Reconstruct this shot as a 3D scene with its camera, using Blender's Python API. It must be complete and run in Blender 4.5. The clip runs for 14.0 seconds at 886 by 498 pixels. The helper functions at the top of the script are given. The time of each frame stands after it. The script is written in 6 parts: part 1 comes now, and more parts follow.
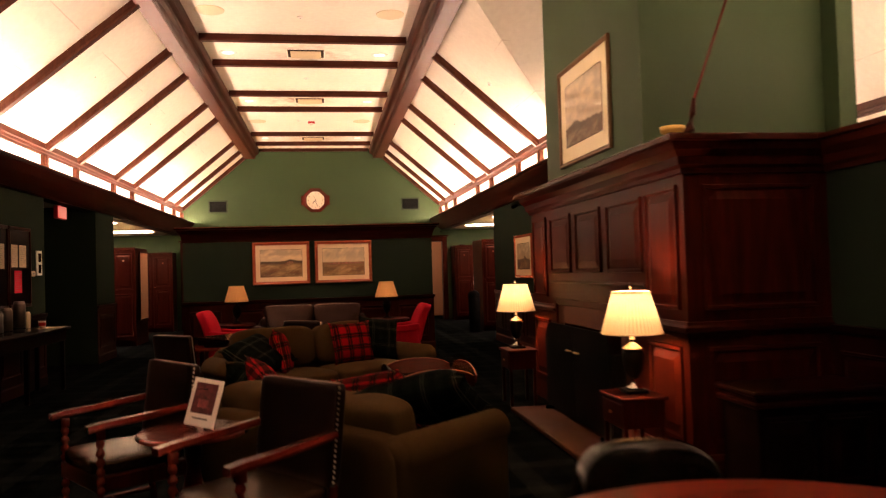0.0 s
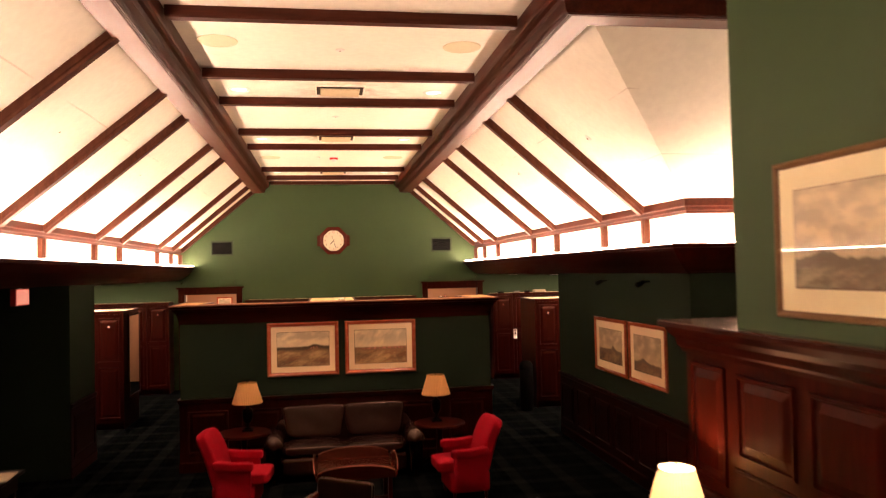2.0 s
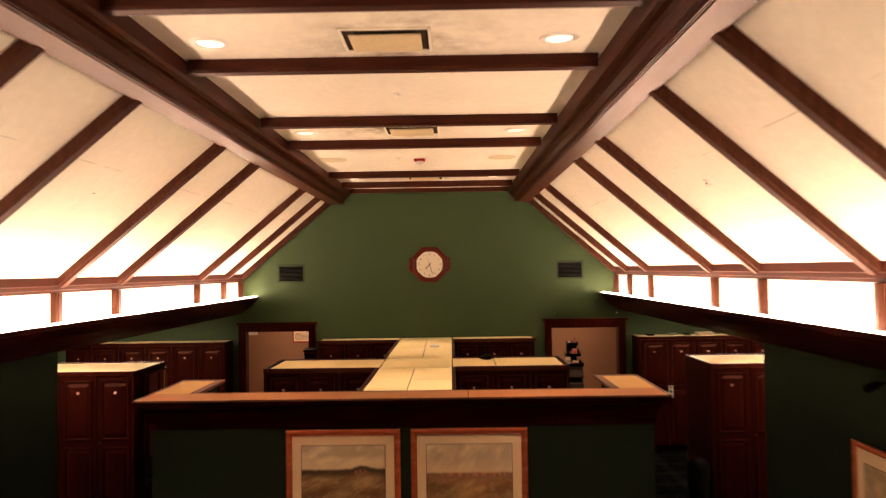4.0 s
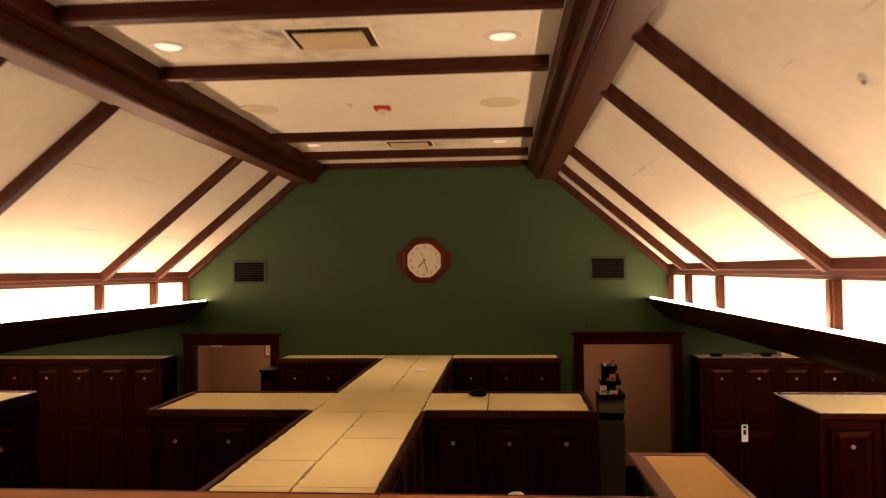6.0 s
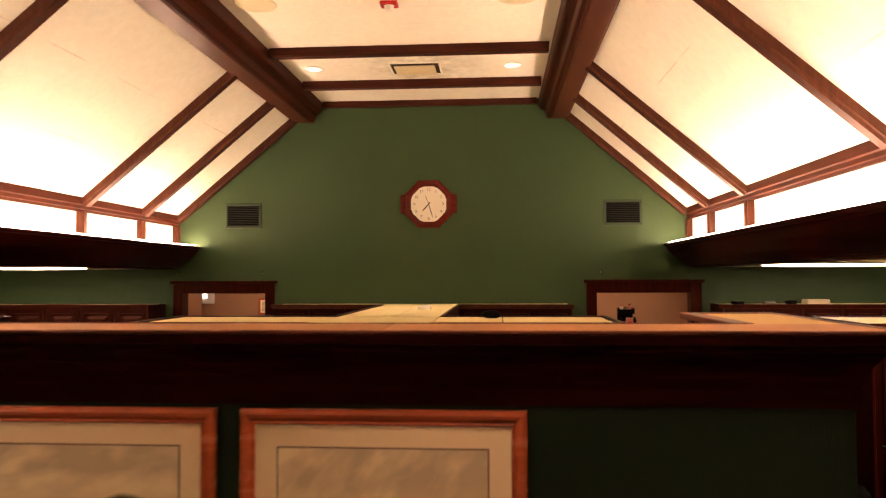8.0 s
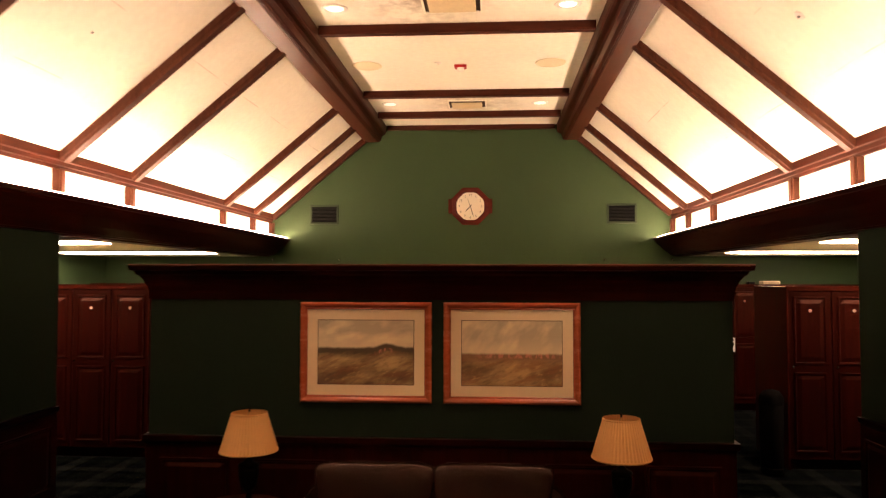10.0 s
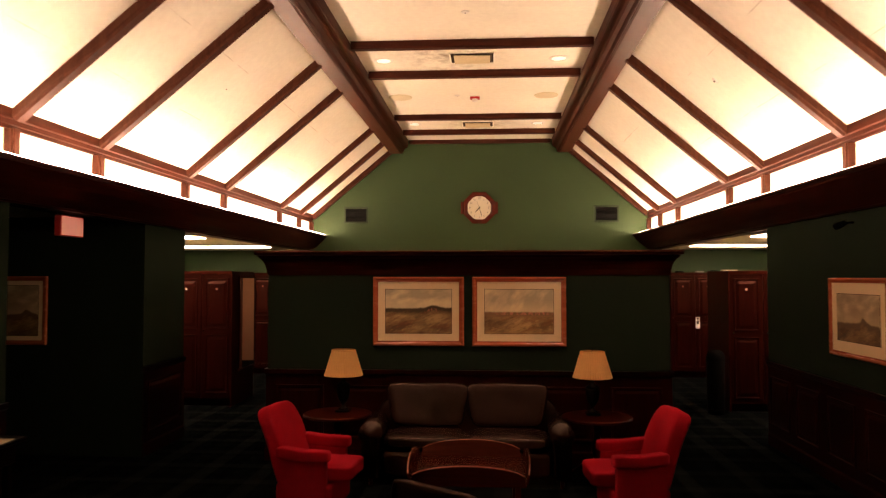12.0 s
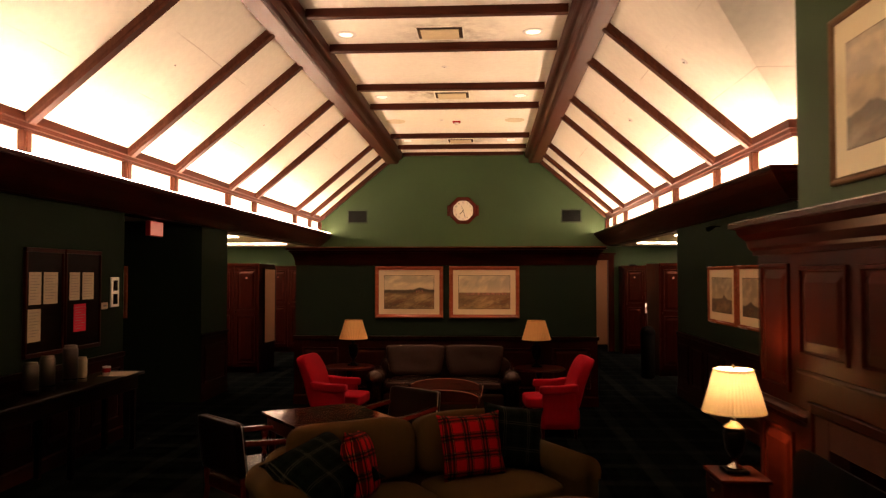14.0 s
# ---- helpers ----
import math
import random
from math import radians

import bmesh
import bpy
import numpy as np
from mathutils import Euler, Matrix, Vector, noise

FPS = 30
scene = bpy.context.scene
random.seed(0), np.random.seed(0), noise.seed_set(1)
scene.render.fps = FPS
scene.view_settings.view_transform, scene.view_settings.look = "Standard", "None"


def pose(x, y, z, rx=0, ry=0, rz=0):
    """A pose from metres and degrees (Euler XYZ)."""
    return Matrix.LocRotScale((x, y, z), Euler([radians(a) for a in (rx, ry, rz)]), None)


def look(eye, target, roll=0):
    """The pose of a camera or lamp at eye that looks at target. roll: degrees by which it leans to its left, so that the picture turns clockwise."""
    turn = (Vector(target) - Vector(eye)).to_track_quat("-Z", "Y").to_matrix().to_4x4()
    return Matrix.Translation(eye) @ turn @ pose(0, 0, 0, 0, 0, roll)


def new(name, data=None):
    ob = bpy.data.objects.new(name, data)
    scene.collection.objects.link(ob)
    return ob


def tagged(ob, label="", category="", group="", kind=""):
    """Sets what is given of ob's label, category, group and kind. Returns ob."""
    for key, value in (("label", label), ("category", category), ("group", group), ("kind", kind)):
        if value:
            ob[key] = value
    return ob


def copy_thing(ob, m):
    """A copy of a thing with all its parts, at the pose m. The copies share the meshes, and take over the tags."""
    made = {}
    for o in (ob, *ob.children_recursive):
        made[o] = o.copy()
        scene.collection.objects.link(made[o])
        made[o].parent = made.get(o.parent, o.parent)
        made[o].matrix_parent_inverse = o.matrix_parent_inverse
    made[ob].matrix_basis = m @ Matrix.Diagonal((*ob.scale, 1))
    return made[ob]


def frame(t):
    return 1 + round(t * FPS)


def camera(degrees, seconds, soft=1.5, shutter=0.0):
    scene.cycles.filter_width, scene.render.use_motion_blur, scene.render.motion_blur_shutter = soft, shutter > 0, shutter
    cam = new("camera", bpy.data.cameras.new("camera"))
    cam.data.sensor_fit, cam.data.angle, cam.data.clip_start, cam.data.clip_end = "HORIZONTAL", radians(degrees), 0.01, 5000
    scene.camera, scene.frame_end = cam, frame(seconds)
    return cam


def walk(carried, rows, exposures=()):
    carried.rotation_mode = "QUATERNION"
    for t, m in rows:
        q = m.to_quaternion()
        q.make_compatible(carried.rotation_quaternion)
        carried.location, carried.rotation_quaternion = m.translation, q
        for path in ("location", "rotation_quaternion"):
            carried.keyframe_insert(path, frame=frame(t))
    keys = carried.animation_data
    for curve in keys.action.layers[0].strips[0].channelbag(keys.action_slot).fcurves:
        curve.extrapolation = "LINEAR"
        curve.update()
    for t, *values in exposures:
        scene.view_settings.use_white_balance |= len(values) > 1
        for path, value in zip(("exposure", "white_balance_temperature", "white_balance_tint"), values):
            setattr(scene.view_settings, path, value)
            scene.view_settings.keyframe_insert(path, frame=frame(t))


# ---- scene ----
cam = camera(61.4, 14.0, soft=1.2, shutter=0.6)
PATH = [
    (0, (0.234, -1.814, 1.376), (0.548, 0.161, 1.43), -1.7),
    (0.5, (0.032, -1.304, 1.572), (0.352, 0.669, 1.629), -1.8),
    (1, (-0.113, -0.691, 1.959), (0.209, 1.282, 2.016), -1.6),
    (1.5, (-0.186, 0.0, 2.265), (0.129, 1.975, 2.321), -1.4),
    (2, (-0.184, 0.803, 2.572), (0.13, 2.778, 2.629), -1.3),
    (2.5, (-0.107, 1.641, 2.821), (0.203, 3.616, 2.87), -1.4),
    (3, (0.01, 2.667, 2.99), (0.278, 4.648, 3.04), -1.2),
    (3.2, (0.066, 3.084, 3.046), (0.271, 5.072, 3.1), -1.1),
    (5.3, (1.097, 7.21, 3.339), (0.93, 9.203, 3.394), -0.6),
    (5.5, (1.144, 7.435, 3.318), (0.98, 9.427, 3.372), -0.6),
    (6, (1.111, 7.971, 3.184), (0.956, 9.964, 3.241), -0.6),
    (6.5, (1.162, 8.365, 2.956), (1.015, 10.359, 3.018), -0.5),
    (7, (1.182, 8.592, 2.711), (1.04, 10.586, 2.776), -0.4),
    (7.5, (1.119, 8.675, 2.502), (0.971, 10.668, 2.572), -0.3),
    (8, (0.938, 8.554, 2.356), (0.793, 10.547, 2.43), -0.2),
    (8.5, (0.78, 8.106, 2.252), (0.639, 10.1, 2.337), -0.2),
    (9, (0.624, 7.409, 2.186), (0.486, 9.403, 2.269), -0.0),
    (9.2, (0.579, 7.033, 2.159), (0.443, 9.027, 2.242), 0.1),
    (11.3, (0.26, 4.136, 1.978), (0.128, 6.13, 2.054), -0.0),
    (11.5, (0.252, 3.904, 1.957), (0.121, 5.899, 2.033), 0.0),
    (12, (0.263, 3.305, 1.904), (0.135, 5.299, 1.981), 0.0),
    (12.5, (0.348, 2.656, 1.87), (0.222, 4.651, 1.944), 0.0),
    (13, (0.433, 1.989, 1.848), (0.312, 3.984, 1.921), 0.0),
    (13.5, (0.467, 1.329, 1.849), (0.348, 3.324, 1.92), -0.0),
    (14, (0.581, 0.735, 1.797), (0.465, 2.73, 1.866), -0.0),
]

EXPOSURES = [(0.0, 0.38, 7250, 36), (1.0, 0.51, 7250, 36), (2.2, 0.46, 7150, 34), (3.2, 0.33, 7150, 33), (5.3, -1.07, 8050, 28), (6.5, -0.98, 8050, 28), (7.5, -0.30, 7650, 28), (8.5, -0.02, 7400, 28), (9.2, 0.02, 7400, 28), (11.3, -0.23, 7450, 29), (14.0, -0.22, 7450, 29)]
walk(cam, [(t, look(eye, target, roll)) for t, eye, target, roll in PATH], EXPOSURES)

# ---- light ----
world = bpy.data.worlds.new("world")
scene.world = world
world.use_nodes = True
world.node_tree.nodes["Background"].inputs[0].default_value = (0.02, 0.018, 0.015, 1)
world.node_tree.nodes["Background"].inputs[1].default_value = 0.3
WARM = (1.0, 0.755, 0.525)
COVE = 188.0
DOWN = 150.0


# ---- materials ----
def node_mat(name):
    m = bpy.data.materials.new(name)
    m.use_nodes = True
    nt = m.node_tree
    return m, nt, nt.nodes["Principled BSDF"]


def link(nt, a, b):
    nt.links.new(a, b)


def math_node(nt, op, a, b=None):
    n = nt.nodes.new("ShaderNodeMath")
    n.operation = op
    for i, v in enumerate((a, b)):
        if v is None:
            continue
        if isinstance(v, (int, float)):
            n.inputs[i].default_value = v
        else:
            link(nt, v, n.inputs[i])
    return n.outputs[0]


def mix_col(nt, fac, a, b, mode="MIX"):
    n = nt.nodes.new("ShaderNodeMix")
    n.data_type = "RGBA"
    n.blend_type = mode
    for sock, v in ((n.inputs[0], fac), (n.inputs[6], a), (n.inputs[7], b)):
        if isinstance(v, (int, float)):
            sock.default_value = v
        elif isinstance(v, tuple):
            sock.default_value = (*v[:3], 1)
        else:
            link(nt, v, sock)
    return n.outputs[2]


def coords(nt, scale=(1, 1, 1), kind="Object", rot=(0, 0, 0)):
    tc = nt.nodes.new("ShaderNodeTexCoord")
    mp = nt.nodes.new("ShaderNodeMapping")
    mp.inputs["Scale"].default_value = scale
    mp.inputs["Rotation"].default_value = rot
    link(nt, tc.outputs[kind], mp.inputs[0])
    return mp.outputs[0]


def noise_tex(nt, vec, scale, detail=3, rough=0.55):
    n = nt.nodes.new("ShaderNodeTexNoise")
    n.inputs["Scale"].default_value = scale
    n.inputs["Detail"].default_value = detail
    n.inputs["Roughness"].default_value = rough
    link(nt, vec, n.inputs["Vector"])
    return n.outputs["Fac"]


def ramp(nt, fac, lo, hi):
    n = nt.nodes.new("ShaderNodeMapRange")
    n.inputs["From Min"].default_value = lo
    n.inputs["From Max"].default_value = hi
    link(nt, fac, n.inputs["Value"])
    return n.outputs[0]


def bump(nt, bsdf, height, strength, distance=0.01):
    n = nt.nodes.new("ShaderNodeBump")
    n.inputs["Strength"].default_value = strength
    n.inputs["Distance"].default_value = distance
    link(nt, height, n.inputs["Height"])
    link(nt, n.outputs[0], bsdf.inputs["Normal"])


def tint(c, k):
    return tuple(min(1.0, v * k) for v in c)


def surface(name, col, rough=0.5, metal=0.0, var=0.2, big=1.3, fine=40, stretch=(1, 1, 1), relief=0.15, coat=0.0, rvar=0.12, rand=0.0, spec=0.2, gloss=(1, 1, 1)):
    """A plain surface with stains and grain at two scales."""
    m, nt, b = node_mat(name)
    vec = coords(nt, stretch)
    n1, n2 = noise_tex(nt, vec, big, 4), noise_tex(nt, vec, fine, 3)
    c = mix_col(nt, ramp(nt, n1, 0.3, 0.7), tint(col, 1 - var), tint(col, 1 + var))
    c = mix_col(nt, 0.35, c, mix_col(nt, ramp(nt, n2, 0.3, 0.7), tint(col, 1 - 1.4 * var), tint(col, 1 + 1.4 * var)))
    if rand:
        oi = nt.nodes.new("ShaderNodeObjectInfo")
        k = math_node(nt, "ADD", math_node(nt, "MULTIPLY", oi.outputs["Random"], 2 * rand), 1 - rand)
        c = mix_col(nt, 1.0, c, k, "MULTIPLY")
    link(nt, c, b.inputs["Base Color"])
    r = math_node(nt, "ADD", math_node(nt, "MULTIPLY", n1, rvar * 2), rough - rvar)
    link(nt, r, b.inputs["Roughness"])
    b.inputs["Metallic"].default_value = metal
    b.inputs["Specular IOR Level"].default_value = spec
    b.inputs["Specular Tint"].default_value = (*gloss, 1)
    b.inputs["Coat Weight"].default_value = coat
    b.inputs["Coat Roughness"].default_value = 0.12
    if relief:
        bump(nt, b, n2, relief, 0.004)
    return m


def wood(name, dark, light, rough=0.35, axis=2, scale=1.0, coat=0.0, rand=0.12, spec=0.22, gloss=(1, 1, 1)):
    """Stained wood: long grain along one axis, pores, faint varnish."""
    m, nt, b = node_mat(name)
    st = [14.0 * scale] * 3
    st[axis] = 1.1 * scale
    vec = coords(nt, tuple(st))
    g = noise_tex(nt, vec, 1.6, 5, 0.6)
    p = noise_tex(nt, vec, 9.0, 3, 0.7)
    s = noise_tex(nt, coords(nt), 1.7, 2)
    c = mix_col(nt, ramp(nt, g, 0.32, 0.68), dark, light)
    c = mix_col(nt, math_node(nt, "MULTIPLY", ramp(nt, p, 0.55, 0.8), 0.5), c, tint(dark, 0.6))
    c = mix_col(nt, math_node(nt, "MULTIPLY", ramp(nt, s, 0.35, 0.75), 0.3), c, tint(dark, 0.8))
    oi = nt.nodes.new("ShaderNodeObjectInfo")
    k = math_node(nt, "ADD", math_node(nt, "MULTIPLY", oi.outputs["Random"], 2 * rand), 1 - rand)
    c = mix_col(nt, 1.0, c, k, "MULTIPLY")
    link(nt, c, b.inputs["Base Color"])
    link(nt, math_node(nt, "ADD", math_node(nt, "MULTIPLY", g, 0.16), rough - 0.08), b.inputs["Roughness"])
    b.inputs["Specular Tint"].default_value = (*gloss, 1)
    b.inputs["Coat Weight"].default_value = coat
    b.inputs["Coat Roughness"].default_value = 0.2
    b.inputs["Specular IOR Level"].default_value = spec
    bump(nt, b, p, 0.12, 0.002)
    return m


def stripe(nt, vec_comp, period, centre, width):
    """1 inside a stripe of a repeating sett, else 0."""
    f = math_node(nt, "FRACT", math_node(nt, "DIVIDE", vec_comp, period))
    return math_node(nt, "LESS_THAN", math_node(nt, "ABSOLUTE", math_node(nt, "SUBTRACT", f, centre)), width / 2)


def tartan(name, base, setts, period, rough=0.95, axes=(0, 1), thread=0.3, sheen=0.1, spec=0.1, crossing=0.0):
    """A woven check: the same stripes across and along."""
    m, nt, b = node_mat(name)
    vec = coords(nt)
    sep = nt.nodes.new("ShaderNodeSeparateXYZ")
    link(nt, vec, sep.inputs[0])
    u, v = sep.outputs[axes[0]], sep.outputs[axes[1]]
    cu, cv = base, base
    for centre, width, col in setts:
        cu = mix_col(nt, stripe(nt, u, period, centre, width), cu, col)
        cv = mix_col(nt, stripe(nt, v, period, centre, width), cv, col)
    c = mix_col(nt, 0.5, cu, cv)
    if crossing:
        c = mix_col(nt, crossing, c, mix_col(nt, 1.0, cu, cv, "DARKEN"))
    n = noise_tex(nt, vec, 260, 2)
    s = noise_tex(nt, vec, 2.0, 3)
    c = mix_col(nt, thread, c, mix_col(nt, n, (0, 0, 0), c), "MIX")
    c = mix_col(nt, math_node(nt, "MULTIPLY", ramp(nt, s, 0.4, 0.8), 0.35), c, (0.004, 0.004, 0.004))
    link(nt, c, b.inputs["Base Color"])
    b.inputs["Roughness"].default_value = rough
    b.inputs["Specular IOR Level"].default_value = spec
    b.inputs["Sheen Weight"].default_value = sheen
    bump(nt, b, n, 0.4, 0.003)
    return m


def glow(name, col, strength):
    m, nt, b = node_mat(name)
    b.inputs["Base Color"].default_value = (0.8, 0.8, 0.8, 1)
    b.inputs["Emission Color"].default_value = (*col, 1)
    b.inputs["Emission Strength"].default_value = strength
    return m


def landscape(name, sky, far, field, dark, horizon, seed, hill=0.05, hump=(0.0, 0.0, 0.1), roofs=None, lean=0.6):
    """A painted links view: slanting brushed clouds, a broken ridge with one hump, roofs along it, rough grass laid on in strokes."""
    m, nt, b = node_mat(name)
    tc = nt.nodes.new("ShaderNodeTexCoord")
    mp = nt.nodes.new("ShaderNodeMapping")
    mp.inputs["Location"].default_value = (seed, seed * 0.7, seed * 0.3)
    link(nt, tc.outputs["Object"], mp.inputs[0])
    sep = nt.nodes.new("ShaderNodeSeparateXYZ")
    link(nt, tc.outputs["Object"], sep.inputs[0])
    x, z = sep.outputs[0], sep.outputs[2]

    def brushed(scale, turn):
        """Coordinates drawn out along a slanting stroke."""
        rt = nt.nodes.new("ShaderNodeMapping")
        rt.inputs["Rotation"].default_value = (0, turn, 0)
        link(nt, mp.outputs[0], rt.inputs[0])
        st = nt.nodes.new("ShaderNodeMapping")
        st.inputs["Scale"].default_value = scale
        link(nt, rt.outputs[0], st.inputs[0])
        return st.outputs[0]

    clouds = noise_tex(nt, brushed((3.6, 3.6, 7.0), lean), 1.5, 3, 0.45)
    wash = noise_tex(nt, brushed((2.0, 2.0, 4.5), 0.25), 1.5, 3, 0.5)
    strokes = noise_tex(nt, brushed((2.6, 2.6, 11.0), 0.28), 1.8, 4, 0.55)
    dabs = noise_tex(nt, brushed((8.0, 8.0, 26.0), 0.4), 2.0, 4, 0.65)
    ridge = noise_tex(nt, brushed((9.0, 9.0, 0.4), 0.0), 1.7, 4, 0.6)
    grey = (sky[0] * 0.64, sky[1] * 0.63, sky[2] * 0.64)
    skyc = mix_col(nt, ramp(nt, clouds, 0.40, 0.60), grey, tint(sky, 0.92))
    skyc = mix_col(nt, math_node(nt, "MULTIPLY", ramp(nt, clouds, 0.56, 0.68), 0.8), skyc, tint(sky, 1.1))
    skyc = mix_col(nt, math_node(nt, "MULTIPLY", ramp(nt, z, horizon + 0.12, horizon), 0.75), skyc, tint(sky, 0.95))
    land = mix_col(nt, ramp(nt, wash, 0.38, 0.62), dark, field)
    land = mix_col(nt, math_node(nt, "MULTIPLY", ramp(nt, strokes, 0.46, 0.62), 0.7), land, (dark[0] * 1.35, dark[1] * 0.95, dark[2] * 0.8))
    land = mix_col(nt, math_node(nt, "MULTIPLY", ramp(nt, dabs, 0.52, 0.66), 0.5), land, tint(dark, 0.6))
    land = mix_col(nt, math_node(nt, "MULTIPLY", ramp(nt, dabs, 0.42, 0.34), 0.4), land, tint(field, 1.2))
    away = math_node(nt, "DIVIDE", math_node(nt, "SUBTRACT", x, hump[0]), hump[2])
    rise = math_node(nt, "DIVIDE", hump[1], math_node(nt, "ADD", math_node(nt, "MULTIPLY", away, away), 1.0))
    hz = math_node(nt, "ADD", math_node(nt, "MULTIPLY", math_node(nt, "SUBTRACT", ridge, 0.5), hill), horizon)
    hz = math_node(nt, "ADD", hz, rise)
    depth = math_node(nt, "SUBTRACT", hz, z)
    soft = math_node(nt, "ADD", depth, math_node(nt, "MULTIPLY", math_node(nt, "SUBTRACT", strokes, 0.5), 0.11))
    land = mix_col(nt, ramp(nt, soft, 0.075, 0.03), land, far)
    if roofs:
        row = math_node(nt, "MULTIPLY", ramp(nt, noise_tex(nt, brushed((26.0, 26.0, 10.0), 0.0), 1.6, 3, 0.6), 0.47, 0.55), ramp(nt, math_node(nt, "ABSOLUTE", math_node(nt, "SUBTRACT", depth, roofs[1])), roofs[2], roofs[2] * 0.5))
        near = ramp(nt, math_node(nt, "ABSOLUTE", math_node(nt, "SUBTRACT", x, roofs[3])), roofs[4], roofs[4] * 0.6)
        land = mix_col(nt, math_node(nt, "MULTIPLY", math_node(nt, "MULTIPLY", row, near), 0.85), land, roofs[0])
    c = mix_col(nt, ramp(nt, depth, -0.008, 0.008), skyc, land)
    link(nt, c, b.inputs["Base Color"])
    b.inputs["Roughness"].default_value = 0.6
    b.inputs["Coat Weight"].default_value = 0.9
    b.inputs["Coat Roughness"].default_value = 0.02
    return m


def shade_mat(name, col, translucency):
    m, nt, b = node_mat(name)
    out = nt.nodes["Material Output"]
    tr = nt.nodes.new("ShaderNodeBsdfTranslucent")
    tr.inputs[0].default_value = (*col, 1)
    n = noise_tex(nt, coords(nt, (30, 30, 2)), 3, 2)
    link(nt, mix_col(nt, n, tint(col, 0.85), col), b.inputs["Base Color"])
    b.inputs["Roughness"].default_value = 0.9
    mx = nt.nodes.new("ShaderNodeMixShader")
    mx.inputs[0].default_value = translucency
    link(nt, b.outputs[0], mx.inputs[1])
    link(nt, tr.outputs[0], mx.inputs[2])
    link(nt, mx.outputs[0], out.inputs[0])
    return m


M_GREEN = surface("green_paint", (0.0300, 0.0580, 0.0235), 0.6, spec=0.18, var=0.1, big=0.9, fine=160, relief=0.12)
# Darker copy of the green paint: shade on the lower walls put into colour.
M_GREEN_SHADED = surface("green_paint_shaded", (0.0096, 0.0156, 0.0094), 0.85, spec=0.05, var=0.14, big=1.1, fine=120, stretch=(1, 1, 0.2), relief=0.2)
M_CREAM = surface("cream_grasscloth", (0.865, 0.84, 0.72), 0.85, var=0.07, big=0.9, fine=14, relief=0.25)


def dusty(name, spots, reach):
    """Cream grasscloth with grey dust blown round the air diffusers."""
    m = surface(name, (0.865, 0.84, 0.72), 0.85, var=0.07, big=0.9, fine=14, relief=0.25)
    nt = m.node_tree
    b = nt.nodes["Principled BSDF"]
    base = b.inputs["Base Color"].links[0].from_socket
    vec = coords(nt)
    n = noise_tex(nt, vec, 5.0, 5, 0.65)
    for x, y, k in spots:
        d = nt.nodes.new("ShaderNodeVectorMath")
        d.operation = "DISTANCE"
        link(nt, vec, d.inputs[0])
        d.inputs[1].default_value = (x, y, 4.72)
        f = math_node(nt, "MULTIPLY", ramp(nt, d.outputs["Value"], reach, 0.15), ramp(nt, n, 0.40, 0.70))
        base = mix_col(nt, math_node(nt, "MULTIPLY", f, k), base, (0.22, 0.16, 0.10))
    sep = nt.nodes.new("ShaderNodeSeparateXYZ")
    link(nt, vec, sep.inputs[0])
    wob = math_node(nt, "MULTIPLY", noise_tex(nt, vec, 2.0, 2), 0.012)
    for z in (3.62, 4.09):      # board joints under the cloth, showing here and there
        near = math_node(nt, "ABSOLUTE", math_node(nt, "SUBTRACT", math_node(nt, "ADD", sep.outputs[2], wob), z))
        f = math_node(nt, "MULTIPLY", ramp(nt, near, 0.006, 0.002), ramp(nt, noise_tex(nt, vec, 1.3, 3), 0.50, 0.62))
        base = mix_col(nt, math_node(nt, "MULTIPLY", f, 0.4), base, (0.42, 0.34, 0.26))
    link(nt, base, b.inputs["Base Color"])
    return m


M_CEIL = dusty("cream_ceiling", ((-0.25, 12.7, 0.85), (0.12, 9.7, 0.75), (0.1, 16.9, 0.75)), 0.85)
M_TAN = surface("tan_wall", (0.36, 0.19, 0.105), 0.8, var=0.06, fine=90)
M_WOOD = wood("mahogany", (0.0135, 0.0016, 0.0008), (0.037, 0.0044, 0.0020), 0.36, spec=0.07, gloss=(1.0, 0.42, 0.28))
M_WOODY = wood("mahogany_y", (0.0135, 0.0016, 0.0008), (0.037, 0.0044, 0.0020), 0.36, axis=1, spec=0.07, gloss=(1.0, 0.42, 0.28))
# Lighter copy of the mahogany: lamp glow on the fireplace put into colour.
M_WOOD_LIT = wood("mahogany_lit", (0.0165, 0.0021, 0.0010), (0.043, 0.0053, 0.0025), 0.38, spec=0.045, gloss=(1.0, 0.42, 0.28))
M_TRIM = wood("trim_oak", (0.040, 0.0120, 0.0062), (0.075, 0.0240, 0.0130), 0.45, spec=0.10)
M_TRIMX = wood("trim_oak_x", (0.030, 0.0066, 0.0032), (0.060, 0.0145, 0.0070), 0.45, axis=0, spec=0.10)
M_TRIMY = wood("trim_oak_y", (0.030, 0.0066, 0.0032), (0.060, 0.0145, 0.0070), 0.45, axis=1, spec=0.10)
M_PICFRAME = wood("picture_frame_cherry", (0.32, 0.066, 0.028), (0.48, 0.115, 0.048), 0.26, axis=0, spec=0.3)
M_FRAME = wood("frame_cherry", (0.070, 0.0075, 0.0046), (0.120, 0.0150, 0.0092), 0.22, axis=0, spec=0.2)
M_LEDGE = wood("ledge_ply", (0.44, 0.185, 0.078), (0.60, 0.275, 0.120), 0.55, axis=0)
M_TOP = surface("locker_top_board", (0.98, 0.82, 0.46), 0.6, var=0.05, fine=18, relief=0.1, rand=0.05)
M_DARK = surface("black_void", (0.006, 0.006, 0.006), 0.8, var=0.2)
